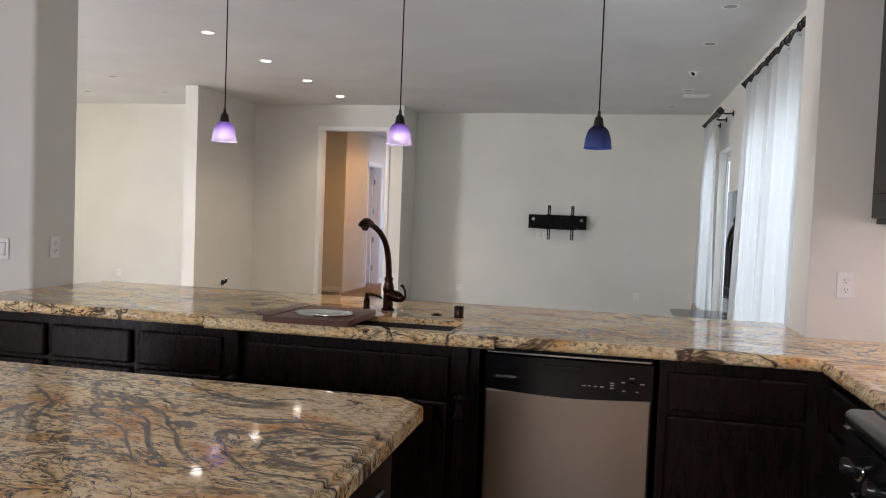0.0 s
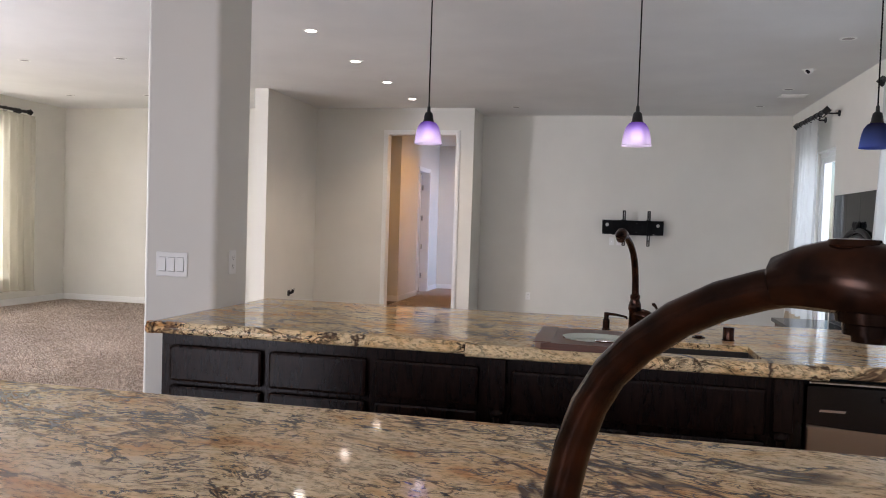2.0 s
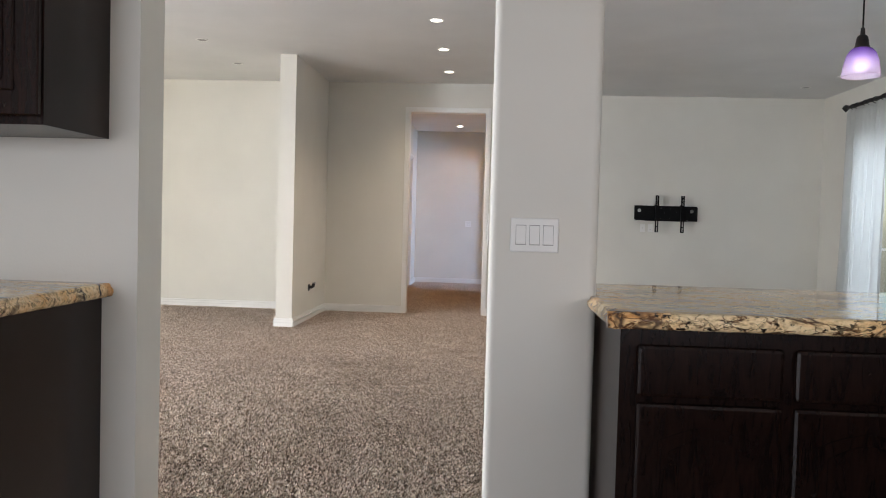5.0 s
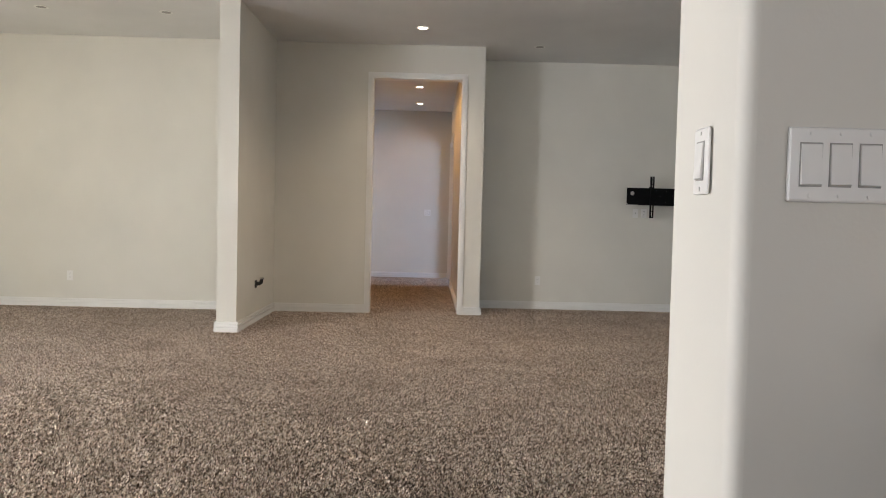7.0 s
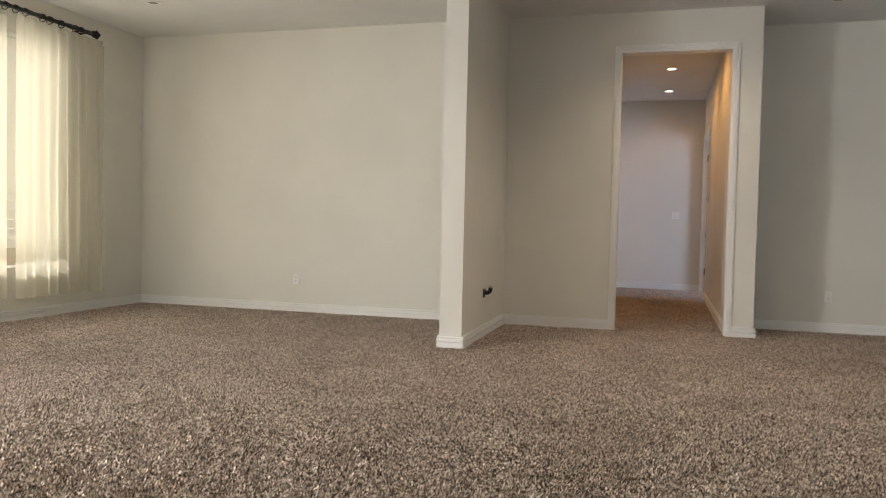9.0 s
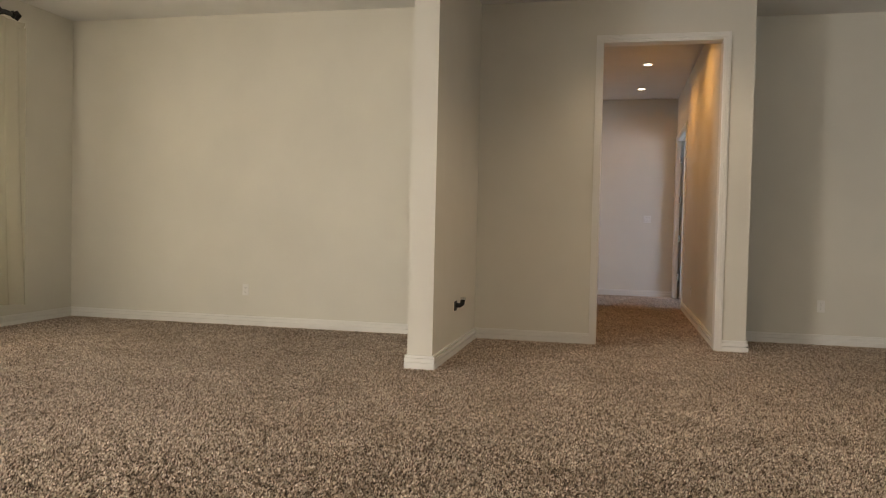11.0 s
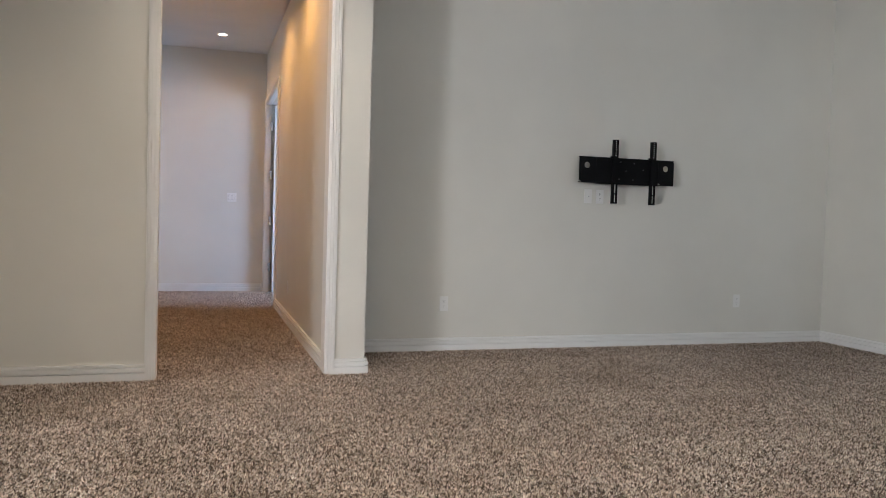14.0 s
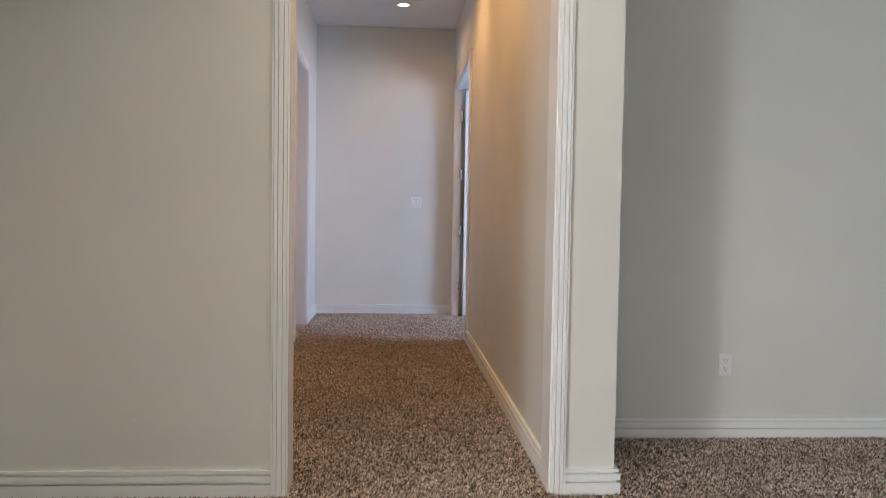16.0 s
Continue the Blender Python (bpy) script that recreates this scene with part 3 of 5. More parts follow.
def faucet(name, x, y, turn, label, reach=1.0):
    """Oil-rubbed pull-down faucet: body, arched spout, spray head and curled lever. The spout points along turn (degrees)."""
    t = thing(name, (x, y, CT), label, "faucet")
    ux, uy = math.cos(radians(turn)), math.sin(radians(turn))
    bm = bmesh.new()
    lathe(bm, [(0.0, 0.0), (0.027, 0.0), (0.027, 0.006), (0.021, 0.012), (0.020, 0.075), (0.024, 0.082), (0.022, 0.10), (0.016, 0.118), (0.018, 0.124), (0.018, 0.134), (0.0135, 0.138)], x, y, CT, 20)
    part("body", bm, BRONZE, t, "", True)
    line = [(0.0, 0.134), (0.002, 0.165), (0.006, 0.2), (0.013, 0.233), (0.023, 0.262), (0.036, 0.286), (0.053, 0.306), (0.075, 0.325), (0.098, 0.3390), (0.118, 0.347), (0.136, 0.352)]
    bm = bmesh.new()
    tube(bm, [(x + ux * a * reach, y + uy * a * reach, CT + b) for a, b in line], [0.0128 - 0.0002 * i for i in range(len(line))], 16)
    part("spout", bm, BRONZE, t, "arched dark bronze spout", True)
    bm = bmesh.new()
    line = [(0.124, 0.3490), (0.126, 0.3500), (0.136, 0.3530), (0.147, 0.3545), (0.157, 0.3545), (0.168, 0.3530), (0.180, 0.3512), (0.191, 0.3495), (0.199, 0.3480)]
    tube(bm, [(x + ux * a * reach, y + uy * a * reach, CT + b) for a, b in line], [0.0125, 0.0162, 0.0185, 0.0206, 0.0212, 0.0190, 0.0148, 0.0095, 0.004], 14)
    for v in bm.verts:
        low = CT + 0.3405
        if v.co.z < low:
            v.co.z = low + (v.co.z - low) * 0.25
    head = part("spray_head", bm, BRONZE, t, "rounded bronze spray head", True)
    bm = bmesh.new()
    cx, cy = x + ux * 0.162 * reach, y + uy * 0.162 * reach
    lathe(bm, [(0.0, 0.3265), (0.0085, 0.3265), (0.009, 0.330), (0.0125, 0.330), (0.0130, 0.335), (0.0160, 0.336), (0.0165, 0.341), (0.012, 0.347)], cx, cy, CT, 20)
    part("aerator", bm, BRONZE, head, "dark aerator nozzle", True)
    bm = bmesh.new()
    lathe(bm, [(0.011, 0.366), (0.0130, 0.3722), (0.0115, 0.3750), (0.0, 0.3757)], x + ux * 0.154 * reach, y + uy * 0.154 * reach, CT, 16)
    part("button", bm, BRONZE, head, "flat button on the spray head", True)
    vx, vy = -uy, ux
    if vx < 0:
        vx, vy = -vx, -vy
    bm = bmesh.new()
    tube(bm, [(x + vx * a, y + vy * a, CT + b) for a, b in ((0.0, 0.065), (0.03, 0.062), (0.05, 0.058), (0.068, 0.056), (0.078, 0.06))], [0.020, 0.024, 0.023, 0.018, 0.008], 16)
    piv = part("handle_hub", bm, BRONZE, t, "", True)
    bm = bmesh.new()
    tube(bm, [(x + vx * a, y + vy * a, CT + b) for a, b in ((0.066, 0.046), (0.080, 0.048), (0.088, 0.062), (0.086, 0.082), (0.078, 0.098), (0.070, 0.106), (0.064, 0.106))], [0.004, 0.005, 0.005, 0.0045, 0.005, 0.007, 0.004], 10)
    part("lever", bm, BRONZE, piv, "curled bronze lever", True)
    return t


faucet("faucet", -1.105, 3.395, 248, "oil-rubbed bronze pull-down faucet on the bar counter")
faucet("faucet", -1.228, 1.03, -39, "oil-rubbed bronze pull-down faucet on the island", 1.22)


def bar_sink():
    t = thing("sink", (-1.05, 3.06, CT - 0.25), "dark bronze undermount bar sink", "sink")
    x0, x1, y0, y1, z0, z1, w = -1.36, -0.745, 2.935, 3.19, CT - 0.22, CT - 0.022, 0.004
    bm = boxes((x0 - 0.01, x1 + 0.01, y0 - 0.01, y1 + 0.01, z0 - w, z0), (x0 - 0.012, x0 - 0.002, y0, y1, z0, z1 + 0.001), (x1 + 0.002, x1 + 0.012, y0, y1, z0, z1 + 0.001),
               (x0 - 0.012, x1 + 0.012, y0 - 0.012, y0 - 0.002, z0, z1 + 0.001), (x0 - 0.012, x1 + 0.012, y1 + 0.002, y1 + 0.012, z0, z1 + 0.001))
    part("basin", bm, mat("sink_composite", (0.035, 0.027, 0.02), 0.5), t)
    bm = bmesh.new()
    lathe(bm, [(0.0, 0.004), (0.03, 0.004), (0.042, 0.006), (0.045, 0.0)], -0.95, 3.07, CT - 0.22, 20)
    part("drain", bm, BRONZE, t, "", True)


bar_sink()


def cutting_board():
    t = thing("cutting_board", (-1.25, 3.02, CT), "cherry wooden cutting board with an oval colander opening", "cutting board")
    x0, x1, y0, y1, z0, z1 = -1.415, -1.085, 2.84, 3.205, CT + 0.002, CT + 0.023
    cx, cy, rx, ry = -1.235, 3.0, 0.105, 0.088
    n = 32
    bm = bmesh.new()
    for rows in ((z1, 1), (z0, -1)):
        z = rows[0]
        inn, out = [], []
        for k in range(n):
            a = 2 * math.pi * k / n
            c, s = math.cos(a), math.sin(a)
            inn.append(bm.verts.new((cx + rx * c, cy + ry * s, z)))
            f = min((x1 - cx) / c if c > 1e-6 else ((x0 - cx) / c if c < -1e-6 else 9), (y1 - cy) / s if s > 1e-6 else ((y0 - cy) / s if s < -1e-6 else 9))
            out.append(bm.verts.new((cx + f * c, cy + f * s, z)))
        if z == z1:
            ti, to = inn, out
        for k in range(n):
            bm.faces.new((inn[k], out[k], out[(k + 1) % n], inn[(k + 1) % n]))
    for k in range(n):
        bm.faces.new((to[k], out[k], out[(k + 1) % n], to[(k + 1) % n]))
        bm.faces.new((ti[k], inn[k], inn[(k + 1) % n], ti[(k + 1) % n]))
    bmesh.ops.recalc_face_normals(bm, faces=bm.faces[:])
    part("board", bm, BOARD, t, "cherry board")
    part("rail", boxes((x0 - 0.004, x0 + 0.05, y0 + 0.004, y1 - 0.004, z1, z1 + 0.003)), BOARD, t)
    col = thing("colander", (cx, cy, CT), "white colander with a steel rim set in the board", "colander")
    bm = bmesh.new()
    rings = []
    for r, z in ((1.0, z1 + 0.004), (0.94, z1 + 0.003), (0.9, z1 - 0.01), (0.7, z1 - 0.022), (0.02, z1 - 0.024)):
        rings.append([bm.verts.new((cx + rx * r * math.cos(2 * math.pi * k / n), cy + ry * r * math.sin(2 * math.pi * k / n), z)) for k in range(n)])
    for a, b in zip(rings, rings[1:]):
        for k in range(n):
            bm.faces.new((a[k], a[(k + 1) % n], b[(k + 1) % n], b[k]))
    part("bowl", bm, mat("pale_colander", (0.62, 0.66, 0.58), 0.35), col, "", True)
    bm = bmesh.new()
    tube(bm, [(cx + 0.03 + 0.085 * math.cos(radians(a)), cy - 0.02 + 0.075 * math.sin(radians(a)), z1 + 0.006) for a in range(-110, 60, 10)], 0.005, 10)
    part("rim_handle", bm, CHROME, col, "bright steel rim", True)


cutting_board()


def counter_fitting(name, x, y, prof, material, label, category, seg=20):
    bm = bmesh.new()
    lathe(bm, prof, x, y, CT, seg)
    return tagged(part(name, bm, material, None, "", True), label, category)


counter_fitting("air_gap", -0.79, 3.31, [(0.0, 0.046), (0.017, 0.046), (0.019, 0.043), (0.019, 0.004), (0.022, 0.002), (0.022, 0.0)], BRONZE, "bronze air gap cap on the bar counter", "air gap")
counter_fitting("disposal_switch", -0.885, 3.335, [(0.0, 0.008), (0.012, 0.008), (0.013, 0.005), (0.021, 0.004), (0.022, 0.0)], BRONZE, "round bronze disposal button on the bar counter", "switch")
soap = thing("soap_dispenser", (-1.205, 3.42, CT), "bronze soap dispenser on the bar counter", "dispenser")
bm = bmesh.new()
lathe(bm, [(0.0, 0.062), (0.009, 0.062), (0.009, 0.04), (0.013, 0.036), (0.013, 0.004), (0.018, 0.0)], -1.205, 3.42, CT, 16)
part("base", bm, BRONZE, soap, "", True)
bm = bmesh.new()
tube(bm, [(-1.208, 3.42, CT + 0.058), (-1.17, 3.40, CT + 0.058), (-1.135, 3.385, CT + 0.053), (-1.13, 3.383, CT + 0.046)], [0.006, 0.005, 0.0045, 0.004], 10)
part("nozzle", bm, BRONZE, soap, "", True)


def kitchen_range():
    t = thing("range", (0.68, 1.73, 0), "black range with a steel-trimmed cooktop and chrome-ringed knobs", "stove")
    x0, x1, y0, y1 = 0.305, 1.06, 1.35, 2.11
    part("body", boxes((x0 + 0.02, x1, y0, y1, 0.04, 0.88)), BLACK, t)
    bm = bmesh.new()
    box(bm, x0 - 0.03, x1, y0, y1, 0.885, 0.925, 0.018, 4)
    top = part("cooktop", bm, mat("steel_trim", (0.16, 0.165, 0.17), 0.28, 1.0), t, "steel-trimmed cooktop", True)
    bm = bmesh.new()
    box(bm, x0 + 0.02, x1 - 0.05, y0 + 0.03, y1 - 0.03, 0.92, 0.929, 0.004)
    part("glass", bm, GLOSSBLACK, top, "black glass")
    for gy in (1.55, 1.92):
        for gx in (0.50, 0.83):
            bm = bmesh.new()
            for a in range(4):
                dx, dy = 0.13 * math.cos(a * math.pi / 2), 0.13 * math.sin(a * math.pi / 2)
                tube(bm, [(gx + dx * 0.2, gy + dy * 0.2, 0.95), (gx + dx, gy + dy, 0.95), (gx + dx * 1.05, gy + dy * 1.05, 0.929)], 0.006, 8)
            lathe(bm, [(0.0, 0.014), (0.035, 0.014), (0.045, 0.0)], gx, gy, 0.929, 16)
            part("burner_grate", bm, IRON, top, "cast iron burner grate")
    bm = bmesh.new()
    prism(bm, [(x0 - 0.028, 0.885), (x0 + 0.02, 0.885), (x0 + 0.02, 0.76), (x0 - 0.008, 0.76)], "y", y0, y1)
    pan = part("control_panel", bm, GLOSSBLACK, t, "sloping black control panel")
    for k in range(5):
        ky = y1 - 0.09 - k * 0.145
        bm = bmesh.new()
        tube(bm, [(x0 - 0.018, ky, 0.82), (x0 - 0.030, ky, 0.824), (x0 - 0.045, ky, 0.826), (x0 - 0.052, ky, 0.827)], [0.021, 0.021, 0.016, 0.014], 18)
        knob = part("knob", bm, GLOSSBLACK, pan, "black knob", True)
        bm = bmesh.new()
        tube(bm, [(x0 - 0.0165, ky, 0.82), (x0 - 0.0205, ky, 0.821)], [0.026, 0.0235], 18)
        part("collar", bm, CHROME, knob, "chrome ring", True)
    bm = bmesh.new()
    box(bm, x0 - 0.015, x0 + 0.02, y0 + 0.01, y1 - 0.01, 0.22, 0.75, 0.008, 2)
    door = part("oven_door", bm, GLOSSBLACK, t, "glossy black oven door")
    bm = bmesh.new()
    tube(bm, [(x0 - 0.015, y1 - 0.06, 0.69), (x0 - 0.055, y1 - 0.07, 0.70), (x0 - 0.06, (y0 + y1) / 2, 0.705), (x0 - 0.055, y0 + 0.07, 0.70), (x0 - 0.015, y0 + 0.06, 0.69)], 0.011, 12)
    part("handle", bm, CHROME, door, "curved chrome handle", True)
    part("drawer", boxes((x0 - 0.01, x0 + 0.02, y0 + 0.01, y1 - 0.01, 0.05, 0.21)), GLOSSBLACK, t)


kitchen_range()


def wall_cabinet(name, x0, x1, y0, y1, z0, z1, facing, label):
    """Upper cabinet whose doors face -x ('x') or -y ('y')."""
    t = thing(name, ((x0 + x1) / 2, (y0 + y1) / 2, z0), label, "cabinet", "wall cabinets")
    part("body", boxes((x0, x1, y0, y1, z0, z1)), ESPRESSO, t)
    a, b = (y0, y1) if facing == "x" else (x0, x1)
    n = max(1, round((b - a) / 0.45))
    for k in range(n):
        u0, u1 = a + (b - a) * k / n + 0.004, a + (b - a) * (k + 1) / n - 0.004
        bm = bmesh.new()
        for o, p0, p1 in ((0.0, 0.0, 0.02), (0.06, 0.019, 0.026), (0.085, 0.025, 0.031)):
            if facing == "x":
                box(bm, x0 - p1, x0 - p0, u0 + o, u1 - o, z0 + 0.02 + o, z1 - 0.02 - o, 0.004)
            else:
                box(bm, u0 + o, u1 - o, y0 - p1, y0 - p0, z0 + 0.02 + o, z1 - 0.02 - o, 0.004)
        part("door", bm, ESPRESSO, t, "raised-panel door")
    return t


wall_cabinet("wall_cabinet", 0.71, 1.07, 2.12, 3.40, 1.325, 2.45, "x", "dark espresso wall cabinet beside the bar")
wall_cabinet("wall_cabinet", -5.3, -4.175, 2.885, 3.21, 1.318, 2.45, "y", "dark espresso wall cabinet on the kitchen wall")
bm = bmesh.new()
box(bm, 0.80, 0.86, 2.3, 3.2, 1.308, 1.325, 0.004)
tagged(part("under_cabinet_light", bm, glow("under_cabinet_glow", (1.0, 0.80, 0.83), 7.0)), "slim pinkish under-cabinet light strip", "lamp")
lc = thing("base_cabinet", (-4.8, 2.9, 0), "dark base cabinet by the wall end", "cabinet", "bar base cabinets")
part("body", boxes((-5.3, -4.196, 2.60, 3.207, 0.10, CT - 0.041)), ESPRESSO, lc)
part("toe_kick", boxes((-5.3, -4.22, 2.66, 3.207, 0, 0.10)), ESPRESSO, lc)
bm = bmesh.new()
box(bm, -4.195, -4.188, 2.60, 3.206, 0.10, CT - 0.042, 0.002)
part("end_panel", bm, ESPRESSO, lc, "plain dark end panel")
for a, b in ((-5.28, -4.76), (-4.74, -4.22)):
    part("drawer_front", front(bmesh.new(), a, b, 2.599, 0.692, 0.820), ESPRESSO, lc, "dark drawer front with bevelled edge")
    part("door", front(bmesh.new(), a, b, 2.599, 0.13, 0.678, 0.055, True), ESPRESSO, lc, "arched raised-panel door")
lw = thing("side_counter", (-4.8, 2.9, CT - 0.04), "granite worktop on the side cabinet", "counter")
bm = boxes((-5.3, -4.185, 2.58, 3.209, CT - 0.040, CT))
part("slab", bm, GRANITE, lw)
bm = bmesh.new()
nosing(bm, "y", 2.55, 3.209, -4.155, 1, CT)
nosing(bm, "x", -5.3, -4.155, 2.55, -1, CT)
part("edge", bm, GRANITE, lw, "", True)


# ---- pendants ----
def shade_material(name, glass, deep, clear):
    """Tinted frosted glass, deeper in colour towards the neck."""
    m = mat(name, glass, 0.25)
    nt = m.node_tree
    tc = node(m, "TexCoord")
    sep = node(m, "SeparateXYZ")
    link(m, tc, "Object", sep, "Vector")
    mr = node(m, "MapRange")
    link(m, sep, "Z", mr, "Value")
    mr.inputs[1].default_value, mr.inputs[2].default_value = 1.598, 1.672
    grad = ramp(m, mr, 0, [(0.0, glass), (1.0, deep)])
    t, c, g, d = node(m, "BsdfTranslucent"), node(m, "BsdfTransparent"), node(m, "BsdfGlossy"), node(m, "BsdfDiffuse")
    for n in (t, c, d):
        link(m, grad, "Color", n, "Color")
    g.inputs["Roughness"].default_value = 0.12
    a, b, e = node(m, "MixShader"), node(m, "MixShader"), node(m, "MixShader")
    a.inputs[0].default_value, b.inputs[0].default_value, e.inputs[0].default_value = 0.4, clear, 0.06
    nt.links.new(t.outputs[0], a.inputs[1])
    nt.links.new(d.outputs[0], a.inputs[2])
    nt.links.new(a.outputs[0], b.inputs[1])
    nt.links.new(c.outputs[0], b.inputs[2])
    nt.links.new(b.outputs[0], e.inputs[1])
    nt.links.new(g.outputs[0], e.inputs[2])
    nt.links.new(e.outputs[0], nt.nodes["Material Output"].inputs["Surface"])
    return m


VIOLET = shade_material("violet_glass", (0.76, 0.71, 0.84), (0.20, 0.13, 0.36), 0.32)
BLUE = shade_material("blue_glass", (0.16, 0.26, 0.72), (0.008, 0.010, 0.10), 0.20)
BULB_ON = glow("lit_bulb", (1.0, 0.90, 0.80), 10)
BULB_OFF = mat("dull_bulb", (0.6, 0.6, 0.6), 0.3)


def pendant(x, lit):
    y, zb = 3.525, 1.592
    t = thing("pendant_light", (x, y, H), "lit violet glass pendant on a black cord" if lit else "unlit cobalt blue glass pendant on a black cord", "lamp", "pendants over the bar")
    bm = bmesh.new()
    lathe(bm, [(0.0, 0.0), (0.06, 0.0), (0.06, -0.008), (0.045, -0.02), (0.012, -0.03), (0.0, -0.03)], x, y, H, 24)
    part("canopy", bm, IRON, t, "", True)
    bm = bmesh.new()
    tube(bm, [(x, y, H - 0.028), (x, y, 1.735)], 0.0028, 8)
    part("cord", bm, BLACK, t, "", True)
    bm = bmesh.new()
    lathe(bm, [(0.0, 0.15), (0.006, 0.148), (0.007, 0.128), (0.015, 0.122), (0.018, 0.110), (0.020, 0.094), (0.0235, 0.086), (0.0, 0.084)], x, y, zb, 20)
    part("socket", bm, IRON, t, "black socket cap", True)
    bm = bmesh.new()
    prof = [(0.019, 0.088), (0.030, 0.083), (0.0415, 0.068), (0.0485, 0.046), (0.0525, 0.022), (0.0548, 0.003), (0.0565, -0.002), (0.054, -0.0015), (0.050, 0.022), (0.046, 0.046), (0.039, 0.066), (0.028, 0.079), (0.019, 0.084)]
    lathe(bm, prof, x, y, zb, 32)
    part("shade", bm, VIOLET if lit else BLUE, t, "bell-shaped violet glass shade" if lit else "bell-shaped blue glass shade", True)
    bm = bmesh.new()
    lathe(bm, [(0.0, 0.084), (0.010, 0.084), (0.011, 0.068), (0.020, 0.056), (0.024, 0.040), (0.020, 0.024), (0.010, 0.015), (0.0, 0.014)], x, y, zb, 16)
    part("bulb", bm, BULB_ON if lit else BULB_OFF, t, "", True)


for px, on in ((-1.933, True), (-1.119, True), (-0.29, False)):
    pendant(px, on)


# ---- ceiling fittings ----
def downlight(x, y, lit, eyeball=False):
    t = thing("downlight", (x, y, H), "lit round recessed downlight in the ceiling" if lit else ("unlit white eyeball downlight in the ceiling" if eyeball else "unlit white recessed downlight in the ceiling"), "lamp", "recessed ceiling lights")
    bm = bmesh.new()
    lathe(bm, [(0.060, 0.0), (0.060, -0.003), (0.055, -0.005), (0.044, -0.004), (0.041, 0.0)], x, y, H, 28)
    part("trim_ring", bm, TRIM, t, "", True)
    bm = bmesh.new()
    if eyeball:
        tube(bm, [(x, y, H - 0.001), (x - 0.010, y - 0.012, H - 0.014), (x - 0.014, y - 0.018, H - 0.020)], [0.041, 0.036, 0.028], 20)
        ball = part("eyeball", bm, TRIM, t, "", True)
        bm = bmesh.new()
        tube(bm, [(x - 0.0135, y - 0.0175, H - 0.0195), (x - 0.0150, y - 0.0190, H - 0.0215)], 0.021, 16)
        part("lens", bm, BLACK, ball, "dark unlit lens", True)
    else:
        lathe(bm, [(0.0, -0.004), (0.03, -0.004), (0.042, -0.002)], x, y, H, 24)
        part("lens", bm, LAMP_ON if lit else LAMP_OFF, t, "glowing lens" if lit else "", True)


for spot in LIT + HALL_LIT:
    downlight(spot[0], spot[1], True)
for lx, ly, eye in ((0.47, 5.72, False), (0.467, 6.79, False), (0.463, 7.95, True), (0.42, 10.07, False), (-2.42, 10.09, False), (-5.83, 7.04, False), (-5.82, 8.1, False),
                    (-6.9, 9.1, False), (-5.84, 9.16, False), (-7.98, 9.07, False), (0.50, 8.95, False), (-6.9, 7.05, False)):
    downlight(lx, ly, False, eye)


def vent(x, y):
    t = thing("ceiling_vent", (x, y, H), "white slatted ceiling air vent", "vent")
    w, d = 0.135, 0.09
    part("frame", boxes((x - w, x + w, y - d, y - d + 0.025, H - 0.008, H), (x - w, x + w, y + d - 0.025, y + d, H - 0.008, H), (x - w, x - w + 0.025, y - d + 0.025, y + d - 0.025, H - 0.008, H), (x + w - 0.025, x + w, y - d + 0.025, y + d - 0.025, H - 0.008, H)), TRIM, t)
    part("backing", boxes((x - w + 0.025, x + w - 0.025, y - d + 0.025, y + d - 0.025, H - 0.002, H)), LAMP_OFF, t)
    for k in range(6):
        yy = y - 0.055 + k * 0.022
        bm = bmesh.new()
        prism(bm, [(yy - 0.009, H - 0.002), (yy + 0.004, H - 0.009), (yy + 0.006, H - 0.008), (yy - 0.006, H - 0.001)], "x", x - w + 0.025, x + w - 0.025)
        part("slat", bm, TRIM, t)


vent(0.62, 9.32)


